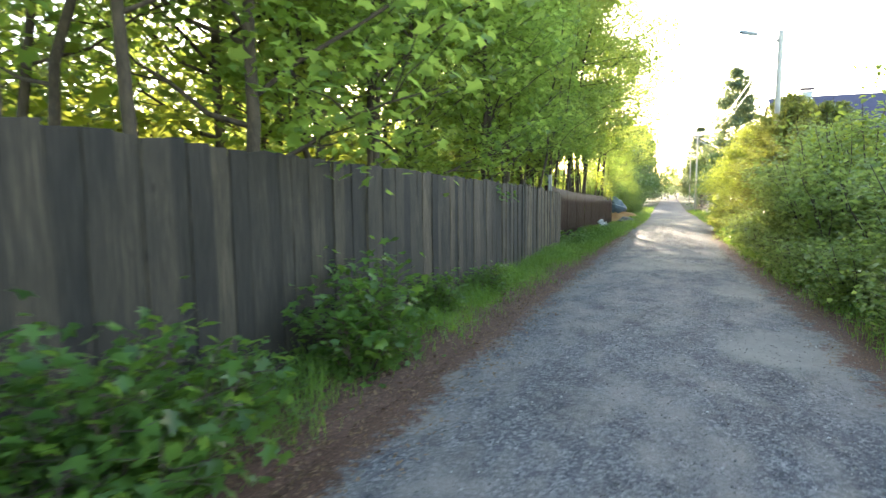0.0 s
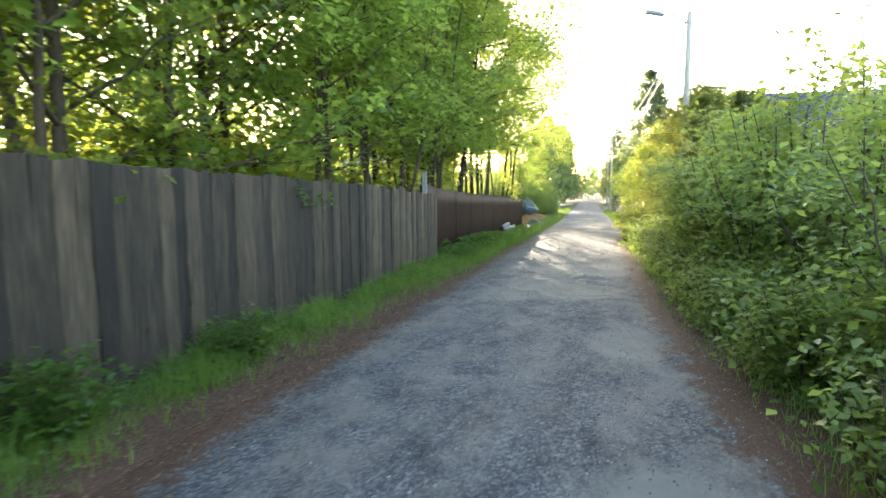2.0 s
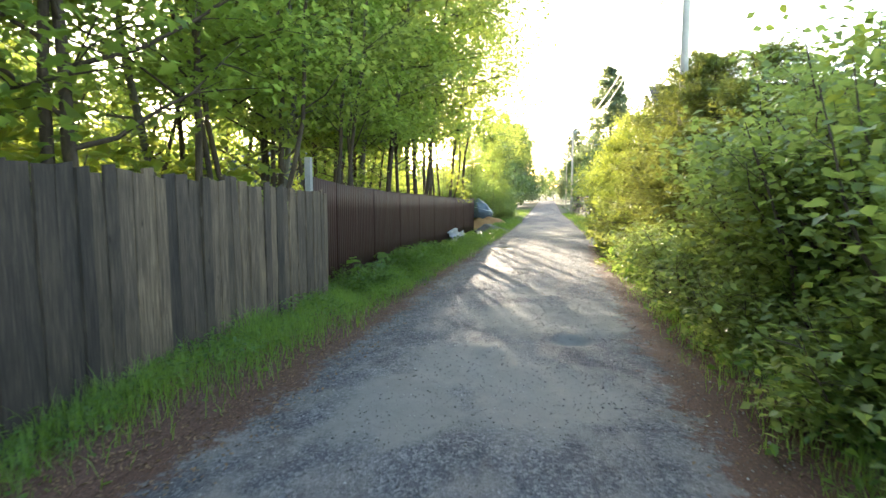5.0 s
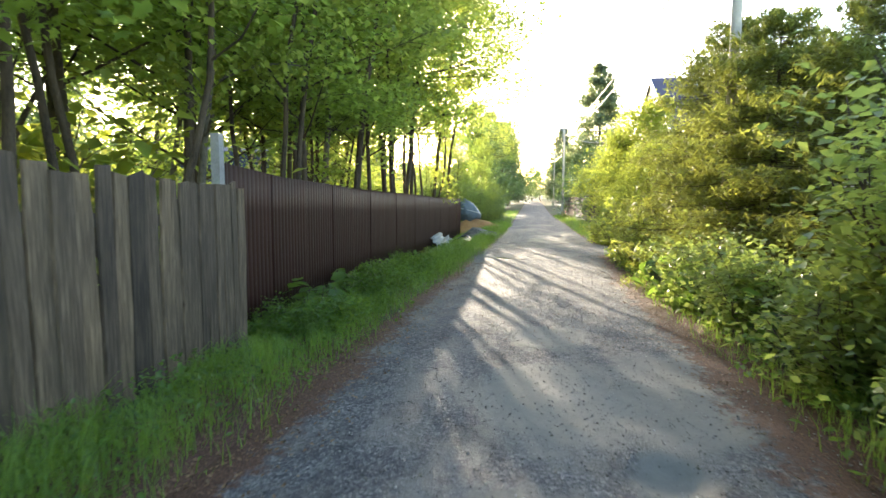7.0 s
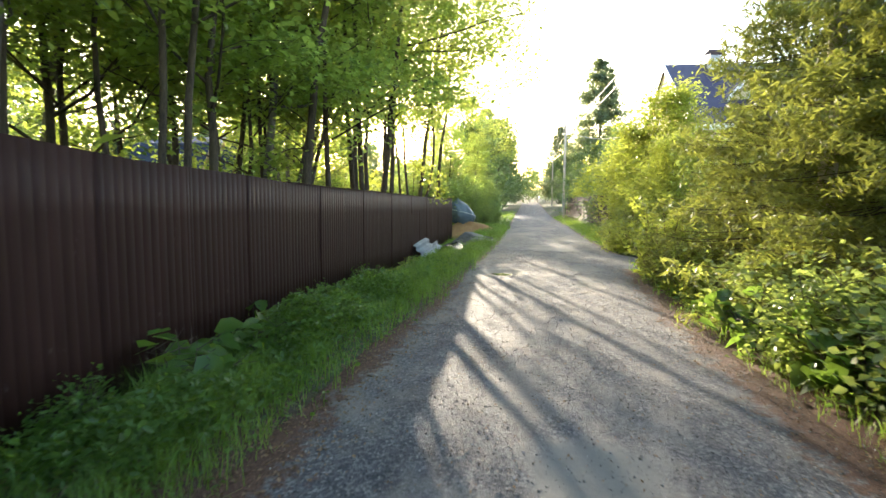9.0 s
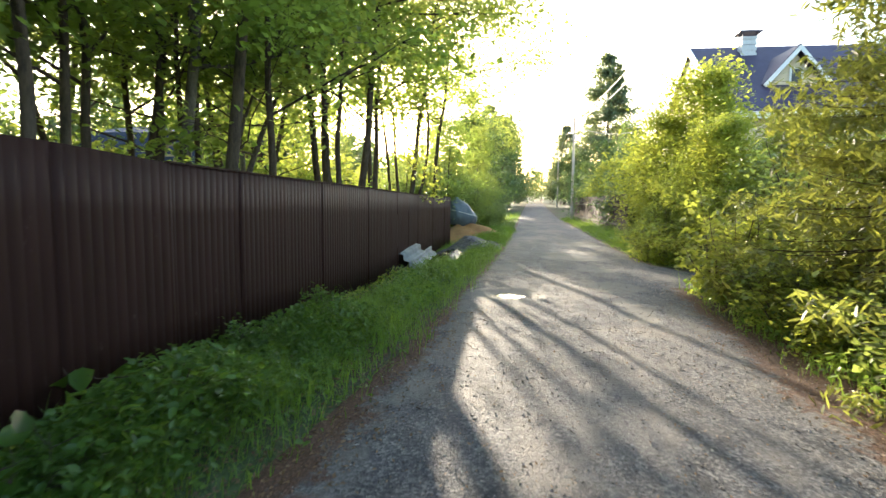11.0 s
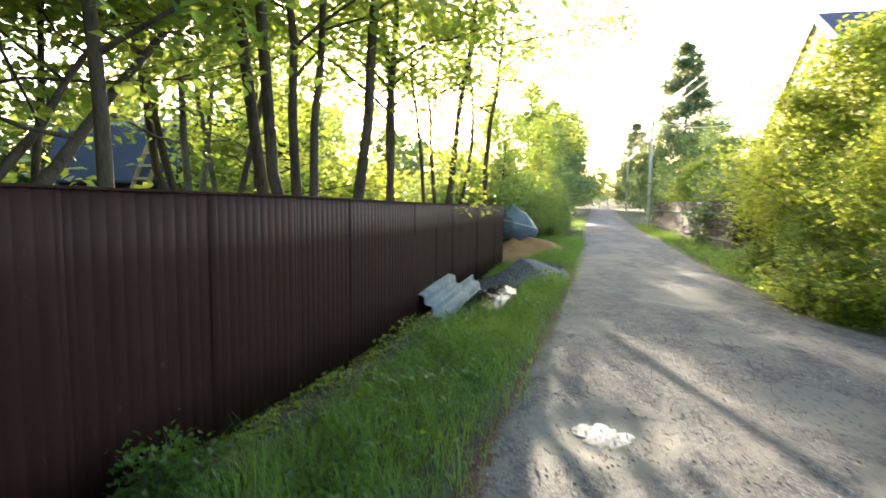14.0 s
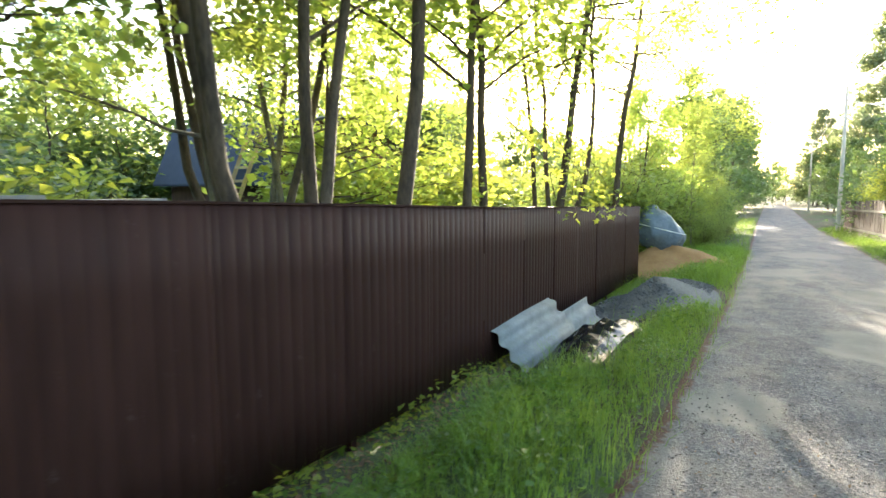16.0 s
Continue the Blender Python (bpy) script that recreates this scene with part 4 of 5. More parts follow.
# hedge of mixed shrubs
shrub = plant("shrub", bush(31, 3.2, 1.25, 26, 10500, 0.085, 0.15, shape="diamond"), TWIG, LEAF_BUSH, "dense leafy roadside shrub, taller than a person", "shrub", "roadside shrubs", "framework", "foliage")
scatter(shrub, [(2.9, 7.6, 0.8, 0), (3.2, 9.8, 0.9, 80), (3.0, 11.9, 1.0, 150), (3.3, 13.8, 1.05, 220), (3.1, 15.6, 1.1, 300), (4.4, 8.4, 1.0, 30), (4.6, 11.0, 1.1, 130), (4.7, 14.0, 1.15, 270), (4.4, 28.1, 1.08, 40), (5.6, 27.0, 1.1, 140), (3.2, 5.2, 0.75, 200), (3.3, 2.6, 0.8, 10), (3.3, 0.0, 0.8, 100),
                (2.9, 32.6, 0.55, 60), (3.2, 34.5, 0.6, 160), (-3.9, 43.2, 0.95, 15), (-4.3, 45.8, 1.05, 75), (-4.0, 48.5, 1.05, 135), (-3.7, 40.9, 0.7, 200), (-4.6, 51.2, 1.15, 260), (-5.4, 43.6, 1.1, 310), (-2.75, 44.6, 0.45, 40), (-2.7, 47.2, 0.55, 100), (-2.6, 50.6, 0.6, 160), (-2.8, 54.0, 0.8, 220), (-4.5, 39.2, 1.1, 33), (-5.0, 38.0, 1.2, 99), (-5.6, 40.9, 1.25, 166), (-4.3, 42.2, 1.2, 244), (-4.9, 47.2, 1.3, 321), (-3.7, 49.8, 1.1, 12), (-4.4, 53.0, 1.2, 77), (-5.2, 50.2, 1.3, 140), (-4.6, 44.4, 1.2, 205), (-3.9, 56.0, 1.2, 280)])
low = plant("low_shrub", bush(32, 1.1, 0.75, 22, 4200, 0.075, 0.11, shape="diamond"), TWIG, LEAF_BUSH, "low leafy undergrowth at the foot of the hedge", "shrub", "low undergrowth", "framework", "foliage")
scatter(low, [(2.35, 8.6, 0.9, 0), (2.3, 10.4, 0.85, 60), (2.4, 12.2, 0.9, 120), (2.35, 14.1, 0.9, 180), (2.4, 16.0, 1.0, 240), (2.35, 17.9, 1.0, 300), (2.3, 19.6, 1.0, 20), (2.5, 21.4, 0.9, 70), (2.5, 6.6, 0.9, 200),
              (2.4, 24.2, 0.7, 100), (2.6, 26.6, 0.6, 10), (3.2, 25.2, 0.9, 50), (2.6, 31.3, 0.9, 30), (2.7, 35.2, 0.75, 80)])
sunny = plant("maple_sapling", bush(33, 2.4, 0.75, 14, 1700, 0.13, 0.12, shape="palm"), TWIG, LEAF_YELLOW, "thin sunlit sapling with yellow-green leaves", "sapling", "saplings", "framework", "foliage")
scatter(sunny, [(2.2, 25.7, 0.78, 0)])
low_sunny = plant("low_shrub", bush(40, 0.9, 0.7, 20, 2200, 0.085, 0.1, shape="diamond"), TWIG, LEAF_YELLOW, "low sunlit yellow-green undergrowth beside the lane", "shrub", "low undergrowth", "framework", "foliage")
scatter(low_sunny, [(2.35, 24.6, 0.75, 0), (2.2, 25.4, 0.6, 70), (2.75, 25.5, 0.8, 140), (2.3, 23.6, 0.8, 210), (3.0, 26.4, 0.7, 280), (2.25, 22.7, 0.7, 320), (2.5, 29.9, 0.75, 20), (2.3, 30.9, 0.9, 100), (2.5, 32.0, 1.0, 190)])
tall = plant("tall_sapling", bush(38, 4.8, 1.1, 9, 2600, 0.11, 0.16), TWIG, LEAF_YELLOW, "tall thin sapling with backlit yellow-green leaves", "sapling", "saplings", "framework", "foliage")
scatter(tall, [(3.7, 13.0, 1.0, 90), (4.4, 15.5, 1.05, 200), (4.2, 10.0, 0.95, 300), (5.0, 12.0, 1.1, 20), (3.7, 16.6, 0.85, 140), (4.3, 18.2, 0.9, 250)])
young = plant("young_birch", broadleaf(34, 4.6, 0.05, 0.3, 1.9, 46, 17000, 0.105, "diamond", cluster=0.28), BARK, LEAF_YELLOW, "bushy young tree with sunlit yellow-green leaves", "tree", "", "trunk", "crown")
scatter(young, [(4.35, 34.9, 1.0, 0), (3.6, 31.0, 0.62, 60), (3.5, 35.6, 0.78, 250), (3.9, 52.0, 0.7, 80), (3.4, 33.2, 0.45, 200), (6.3, 33.9, 0.7, 130), (-9.5, 33.7, 0.62, 40)])
# shrubs at the foot of the grey fence
rasp = plant("raspberry_bush", bush(35, 1.05, 0.6, 22, 1500, 0.095, 0.085, shape="palm"), TWIG, LEAF_WEED, "bright green leafy bush against the grey board fence", "shrub", "bushes by the fence", "framework", "foliage")
scatter(rasp, [(-2.15, 1.75, 0.98, 0), (-2.4, 4.25, 0.98, 200), (-2.0, 0.95, 0.8, 30), (-2.55, 6.3, 0.55, 80), (-2.6, 2.9, 0.5, 90), (-2.45, 8.1, 0.5, 140), (-2.95, 23.9, 0.5, 20), (-3.0, 17.5, 0.4, 200), (-2.9, 21.9, 0.4, 300)])


dock = plant("burdock", bush(37, 0.5, 0.45, 9, 70, 0.22, 0.06, 0.15), TWIG, LEAF_WEED, "broad-leaved burdock growing by the steel fence", "weed", "burdocks", "stalk", "foliage")
scatter(dock, [(-2.75, 20.4, 1.0, 0), (-2.85, 18.4, 1.1, 120), (-2.6, 19.3, 0.8, 220), (2.35, 17.2, 1.4, 60), (2.3, 18.9, 1.5, 190), (2.4, 9.6, 1.2, 30), (2.2, 20.6, 1.2, 300)])


def blades(seed, n, xs, ys, h0, h1, keep):
    """Upright tapering grass blades as arrays."""
    rng = np.random.default_rng(seed)
    x, y = rng.uniform(*xs, n), rng.uniform(*ys, n)
    k = rng.random(n) < keep(x, y)
    x, y = x[k], y[k]
    n = len(x)
    z = ground_z(x, y) - 0.02
    h = rng.uniform(h0, h1, n) * (0.62 + 0.3 * bump2(x, y, 1.4, 3.0) + 0.3 * bump2(x, y, 5.5, 1.0))
    a = rng.uniform(0, 6.28, n)
    lean = h * rng.uniform(0.1, 1.1, n)
    dx, dy = np.cos(a), np.sin(a)
    w = rng.uniform(0.0015, 0.0042, n)
    b = np.stack([x, y, z], -1)
    s = np.stack([-dy * w, dx * w, 0 * w], -1)
    mid = b + np.stack([dx * lean * 0.3, dy * lean * 0.3, h * 0.6], -1)
    tip = b + np.stack([dx * lean, dy * lean, h * 0.95], -1)
    V = np.stack([b - s, b + s, mid + s * 0.8, mid - s * 0.8, tip], 1).reshape(-1, 3)
    i = np.arange(n)[:, None] * 5
    return V, [i + [0, 1, 2, 3], i + [3, 2, 4]]


def left_grass(x, y):
    off = left_edge(y) - x
    wide = np.interp(off, [-0.25, 0.0, 0.25, 1.2, 1.6], [0.0, 0.25, 0.9, 1.0, 0.5])
    narrow = np.interp(off + 0.25 * bump2(x, y, 1.9, 4.0), [-0.05, 0.25, 0.5, 0.9], [0.0, 0.14, 0.75, 1.0])
    k = np.interp(y, [11, 16.5], [0, 1])
    p = narrow * (1 - k) + wide * k
    return p * np.interp(y, [-5, 3, 6, 9, 40], [0.4, 0.5, 0.9, 1.0, 1.0]) * (x > np.where(y < 16.7, GREY_X + 0.03, BROWN_X - 0.5)) * bare(x, y)


def bare(x, y):
    """Where stuff lies on the verge or the soil shows."""
    film = (x < -1.95) & (y > 28.8) & (y < 31.7)
    heaped = (np.hypot((x + 2.35) / 1.05, (y - 33.6) / 2.0) < 1)
    soil_strip = (x < -2.75) & (y > 23.5) & (y < 28.5)
    sandy = np.hypot((x + 3.0) / 1.2, (y - 38.7) / 1.2) < 1
    return np.where(heaped | sandy, 0.0, np.where(film, 0.06, np.where(soil_strip, 0.15, 1.0)))


def right_grass(x, y):
    off = x - right_edge(y)
    p = np.interp(off, [-0.2, 0.0, 0.2, 0.9, 1.4], [0.0, 0.25, 1.0, 0.8, 0.3])
    return p * ((y < 26.8) | (y > 29.6)) * np.interp(y, [0, 30, 36, 64], [1, 1, 0.8, 0.5])


V, F = blades(41, 210000, (-3.7, -1.1), (-2, 44), 0.10, 0.42, left_grass)
put("verge_grass", np_mesh("verge_grass", V, F), GRASS, label="lush green grass on the verge under the fences", category="grass", kind="stuff")
V, F = blades(42, 80000, (1.5, 3.3), (2, 64), 0.10, 0.42, right_grass)
put("verge_grass", np_mesh("verge_grass", V, F), GRASS, label="grass at the foot of the roadside shrubs", category="grass", kind="stuff")
V, F = blades(43, 26000, (-9, -1.2), (37, 75), 0.2, 0.5, lambda x, y: x < left_edge(y))
put("verge_grass", np_mesh("verge_grass", V, F), GRASS, label="tall grass beside the far fence", category="grass", kind="stuff")


def weeds(seed, n, xs, ys, size, hmax, keep):
    rng = np.random.default_rng(seed)
    x, y = rng.uniform(*xs, n), rng.uniform(*ys, n)
    k = rng.random(n) < keep(x, y)
    x, y = x[k], y[k]
    z = ground_z(x, y) + hmax * rng.uniform(0.05, 1, len(x)) * np.clip(0.55 + 0.6 * bump2(x, y, 1.1, 5.0), 0.12, 1)
    return leaf_cloud(rng, np.stack([x, y, z], -1), size, droop=0.2, width=0.6)


V, F = weeds(44, 44000, (-3.7, -1.3), (-2, 40), 0.046, 0.34, left_grass)
put("weeds", np_mesh("weeds", V, F), LEAF_WEED, label="leafy weeds among the verge grass", category="weeds", kind="stuff")
V, F = weeds(47, 17000, (-3.15, -1.9), (16.8, 24.2), 0.052, 0.5, lambda x, y: np.interp(left_edge(y) - x, [0, 0.35, 1.5], [0, 0.8, 1.0]))
put("weeds", np_mesh("weeds", V, F), LEAF_WEED, label="dense leafy herbs at the foot of the steel fence", category="weeds", kind="stuff")
V, F = weeds(46, 14000, (-6.0, -3.3), (16.8, 38), 0.09, 0.5, lambda x, y: np.interp(x, [-6, -4], [0.4, 1.0]))
put("weeds", np_mesh("weeds", V, F), LEAF_WEED, label="leafy weeds on the ground behind the steel fence", category="weeds", kind="stuff")
V, F = weeds(48, 5200, (-3.8, -3.1), (20.5, 30.0), 0.055, 0.30, lambda x, y: np.clip(0.5 + 0.6 * bump2(x, y, 2.3, 6.0), 0.1, 1))
put("weeds", np_mesh("weeds", V, F), LEAF_YELLOW, label="yellow-green seedlings in the gap under the steel fence", category="weeds", kind="stuff")
V, F = weeds(45, 18000, (1.6, 3.2), (3, 60), 0.07, 0.42, right_grass)
put("weeds", np_mesh("weeds", V, F), LEAF_WEED, label="leafy weeds along the hedge foot", category="weeds", kind="stuff")


# ---- houses, poles and things lying about ----
def gable_house():
    """Cream house with a dark roof, a dormer and a pale chimney."""
    h = tagged(new("house"), "cream rendered house with a dark purple-grey roof and white trim", "house")
    x0, x1, y0, y1, zr, ze = 5.75, 17.0, 37.6, 48.4, 6.95, 3.7
    ym = (y0 + y1) / 2
    zg = -0.9
    bm = bmesh.new()
    prof = [(y0 + 0.35, zg), (y1 - 0.12, zg), (y1 - 0.12, ze + 0.03), (ym, zr - 0.05), (y0 + 0.35, ze + 0.15)]
    a = [bm.verts.new((x0 + 0.06, y, z)) for y, z in prof]
    b = [bm.verts.new((x1 - 0.4, y, z)) for y, z in prof]
    bm.faces.new(a)
    bm.faces.new(b[::-1])
    for i in range(5):
        bm.faces.new((a[i], b[i], b[(i + 1) % 5], a[(i + 1) % 5]))
    part("wall", bm, PLASTER, h)
    for s, (ya, yb) in enumerate(((y0, ym), (y1, ym))):
        bm = bmesh.new()
        v = [bm.verts.new(p) for p in ((x0, ya, ze), (x1, ya, ze), (x1, yb, zr), (x0, yb, zr))]
        f = bm.faces.new(v)
        r = bmesh.ops.extrude_face_region(bm, geom=[f])
        bmesh.ops.translate(bm, verts=[q for q in r["geom"] if isinstance(q, bmesh.types.BMVert)], vec=(0, 0, 0.1))
        part("roof", bm, ROOF_DARK, h)
    bm = bmesh.new()
    beam(bm, (x0 - 0.04, y0, ze + 0.0), (x0 - 0.04, ym, zr + 0.0), 0.05, 0.26)
    beam(bm, (x0 - 0.045, y1, ze + 0.0), (x0 - 0.045, ym, zr + 0.0), 0.05, 0.26)
    part("bargeboard", bm, WHITE_TRIM, h, "white gable board")
    bm = bmesh.new()
    box(bm, x0, y0 - 0.05, ze - 0.12, x1, y0 - 0.005, ze + 0.1)
    part("gutter", bm, WHITE_TRIM, h, "pale eaves board")
    # dormer with its own gable
    dx, hw, dz0, dz1, yf = 8.45, 1.08, 4.9, 6.2, 39.5
    d = tagged(new("dormer"), "")
    d.parent = h
    bm = bmesh.new()
    t = [bm.verts.new(p) for p in ((dx - hw + 0.2, yf, dz0), (dx + hw - 0.2, yf, dz0), (dx, yf, dz1 - 0.25))]
    k = [bm.verts.new(p) for p in ((dx - hw + 0.2, yf + 3, dz0), (dx + hw - 0.2, yf + 3, dz0), (dx, yf + 3, dz1 - 0.25))]
    bm.faces.new(t)
    for i in range(3):
        bm.faces.new((t[i], k[i], k[(i + 1) % 3], t[(i + 1) % 3]))
    part("dormer_wall", bm, PLASTER, d)
    for s in (-1, 1):
        bm = bmesh.new()
        v = [bm.verts.new(p) for p in ((dx + s * hw, yf - 0.25, dz0), (dx, yf - 0.25, dz1), (dx, yf + 3.2, dz1), (dx + s * hw, yf + 3.2, dz0))]
        f = bm.faces.new(v)
        r = bmesh.ops.extrude_face_region(bm, geom=[f])
        bmesh.ops.translate(bm, verts=[q for q in r["geom"] if isinstance(q, bmesh.types.BMVert)], vec=(0, 0, 0.09))
        part("dormer_roof", bm, ROOF_DARK, d)
        bm = bmesh.new()
        beam(bm, (dx + s * hw, yf - 0.28, dz0 - 0.03), (dx - s * 0.02, yf - 0.28 - 0.003 * s, dz1 - 0.03), 0.05, 0.13)
        part("dormer_trim", bm, WHITE_TRIM, d, "white gable board")
    bm = bmesh.new()
    box(bm, dx - 0.22, yf - 0.05, dz0 + 0.02, dx + 0.22, yf - 0.005, dz0 + 0.62)
    part("window_frame", bm, WHITE_TRIM, d)
    bm = bmesh.new()
    box(bm, dx - 0.15, yf - 0.062, dz0 + 0.08, dx + 0.15, yf - 0.052, dz0 + 0.56)
    part("pane", bm, GLASS, d)
    # chimney
    c = tagged(new("chimney"), "")
    c.parent = h
    cx, cy = 7.75, 42.4
    for i in range(12):
        bm = bmesh.new()
        w = 0.25 + (0.03 if i % 2 else 0) + (0.08 if i == 0 else 0)
        box(bm, cx - w, cy - w, 6.0 + i * 0.105, cx + w, cy + w, 6.1 + i * 0.105)
        part("course", bm, BRICK_WHITE, c)
    bm = bmesh.new()
    box(bm, cx - 0.42, cy - 0.42, 7.4, cx + 0.42, cy + 0.42, 7.46)
    for sx in (-0.25, 0.25):
        for sy in (-0.25, 0.25):
            box(bm, cx + sx - 0.02, cy + sy - 0.02, 7.2, cx + sx + 0.02, cy + sy + 0.02, 7.4)
    part("cowl", bm, ROOF_DARK, c, "dark sheet chimney cap")


def shed():
    """Dark board shed with a blue-grey mansard roof."""
    s = tagged(new("shed"), "dark red board shed with a blue-grey mansard roof", "shed")
    x0, x1, y0, y1 = -14.1, -10.7, 33.4, 38.6
    zg, zw, zk, zt = -0.8, 1.45, 2.8, 3.2
    bm = bmesh.new()
    box(bm, x0, y0, zg, x1, y1, zw)
    part("wall", bm, SHED_WOOD, s)
    ym = (y0 + y1) / 2
    prof = [(y0 - 0.3, zw - 0.05), (y0 + 0.35, zk), (ym, zt), (y1 - 0.35, zk), (y1 + 0.3, zw - 0.05)]
    for (ya, za), (yb, zb) in zip(prof, prof[1:]):
        bm = bmesh.new()
        v = [bm.verts.new(p) for p in ((x0 - 0.3, ya, za), (x1 + 0.3, ya, za), (x1 + 0.3, yb, zb), (x0 - 0.3, yb, zb))]
        f = bm.faces.new(v)
        r = bmesh.ops.extrude_face_region(bm, geom=[f])
        bmesh.ops.translate(bm, verts=[q for q in r["geom"] if isinstance(q, bmesh.types.BMVert)], vec=(0, 0, 0.06))
        part("roof", bm, ROOF_BLUE, s)
    for xx in (x0, x1):
        bm = bmesh.new()
        v = [bm.verts.new((xx, y, z - 0.02)) for y, z in [(y0, zw)] + [(y, z) for y, z in prof[1:4]] + [(y1, zw)]]
        f = bm.faces.new(v)
        r = bmesh.ops.extrude_face_region(bm, geom=[f])
        bmesh.ops.translate(bm, verts=[q for q in r["geom"] if isinstance(q, bmesh.types.BMVert)], vec=(0.04 if xx == x0 else -0.04, 0, 0))
        part("gable", bm, SHED_WOOD, s)


def shed_window():
    w = tagged(new("window"), "white framed window in the shed gable", "window", kind="structure")
    x, y, z = -10.66, 34.9, 1.75
    bm = bmesh.new()
    for a, b, c, d in ((-0.5, -0.42, -0.45, 0.45), (0.42, 0.5, -0.45, 0.45), (-0.42, 0.42, 0.37, 0.45), (-0.42, 0.42, -0.45, -0.37), (-0.03, 0.03, -0.37, 0.37)):
        box(bm, x, y + a, z + c, x + 0.05, y + b, z + d)
    part("window_frame", bm, WHITE_TRIM, w)
    for s in (-1, 1):
        bm = bmesh.new()
        a, b = (0.03, 0.42) if s > 0 else (-0.42, -0.03)
        box(bm, x + 0.01, y + a, z - 0.37, x + 0.025, y + b, z + 0.37)
        part("pane", bm, GLASS, w)



def board_pile():
    """Pale planks on two trestles behind the steel fence."""
    rng = np.random.default_rng(9)
    t = tagged(new("plank_pile"), "pile of pale weathered planks on trestles behind the fence", "plank pile")
    for i in range(9):
        bm = bmesh.new()
        x, z = -4.7 - 0.13 * (i % 4) + rng.normal(0, 0.02), 1.19 + 0.035 * (i // 4)
        beam(bm, (x, 22.2 + rng.uniform(0, 0.4), z), (x + rng.normal(0, 0.05), 26.2 + rng.uniform(-0.5, 0.5), z + 0.01), 0.12, 0.03)
        part("plank", bm, PICKET_WOOD, t)
    for y in (23.2, 25.4):
        zg = float(ground_z(np.array(-4.9), np.array(y)))
        bm = bmesh.new()
        beam(bm, (-4.55, y, 1.14), (-5.25, y, 1.14), 0.08, 0.07)
        for x in (-4.6, -5.2):
            beam(bm, (x, y - 0.22, zg - 0.05), (x, y, 1.13), 0.05, 0.05)
            beam(bm, (x, y + 0.22, zg - 0.05), (x, y, 1.13), 0.05, 0.05)
        part("trestle", bm, RAIL_WOOD, t)


board_pile()


def ladder(a, b, width):
    l = tagged(new("ladder"), "long pale timber ladder leaning on the shed roof", "ladder")
    a, b = Vector(a), Vector(b)
    side = Vector((width / 2, 0, 0))
    for s in (-1, 1):
        bm = bmesh.new()
        beam(bm, a + side * s, b + side * s, 0.05, 0.09)
        part("stile", bm, LADDER_WOOD, l)
    n = 11
    for i in range(n):
        p = a + (b - a) * ((i + 0.6) / n)
        bm = bmesh.new()
        beam(bm, p - side * 1.02 + Vector((0, -0.05, 0)), p + side * 1.02 + Vector((0, -0.05, 0)), 0.03, 0.06)
        part("rung", bm, LADDER_WOOD, l)


def pole(x, y, top, foot, lamp=False, label="grey concrete power pole beside the lane"):
    p = tagged(new("power_pole"), label, "pole", "power poles")
    V, F = tube([(x, y, foot - 0.3), (x, y, (foot + top) / 2), (x, y, top - 0.01), (x, y, top)], [0.11, 0.09, 0.07, 0.005], 10)
    put("shaft", np_mesh("shaft", V, F, True), CONCRETE, p)
    if lamp:
        V, F = tube([(x, y, top - 0.35), (x - 0.45, y - 0.1, top - 0.1), (x - 0.75, y - 0.15, top - 0.05)], [0.025, 0.022, 0.02], 7)
        put("lamp_arm", np_mesh("lamp_arm", V, F, True), STEEL_GREY, p)
        bm = bmesh.new()
        box(bm, -0.28, -0.09, -0.05, 0.28, 0.09, 0.05)
        bmesh.ops.bevel(bm, geom=bm.edges[:], offset=0.03, segments=2, affect='EDGES')
        o = part("lamp_head", bm, LAMP_GREY, p, "street lamp head, unlit")
        o.matrix_basis = pose(x - 0.95, y - 0.18, top - 0.03, 0, 12, 10)
        return
    bm = bmesh.new()
    beam(bm, (x - 0.35, y, top - 0.3), (x + 0.35, y, top - 0.3), 0.06, 0.06)
    beam(bm, (x, y, top - 0.55), (x - 0.3, y, top - 0.32), 0.03, 0.03)
    beam(bm, (x, y, top - 0.55), (x + 0.3, y, top - 0.32), 0.03, 0.03)
    part("crossarm", bm, STEEL_GREY, p, "steel crossarm")
    for s in (-0.32, 0.0, 0.32):
        bm = bmesh.new()
        bmesh.ops.create_cone(bm, cap_ends=True, segments=10, radius1=0.035, radius2=0.025, depth=0.12, matrix=Matrix.Translation((x + s, y, top - 0.2 if s else top + 0.06)))
        part("insulator", bm, WHITE_TRIM, p, "white insulator")


def cable(a, b, sag, r=0.017):
    t = np.linspace(0, 1, 14)[:, None]
    P = np.asarray(a) * (1 - t) + np.asarray(b) * t
    P[:, 2] -= (4 * sag * t * (1 - t))[:, 0]
    V, F = tube(P, np.full(14, r), 5)
    put("cable", np_mesh("cable", V, F, True), CABLE, label="pale overhead cable between poles", category="cable", group="overhead cables")


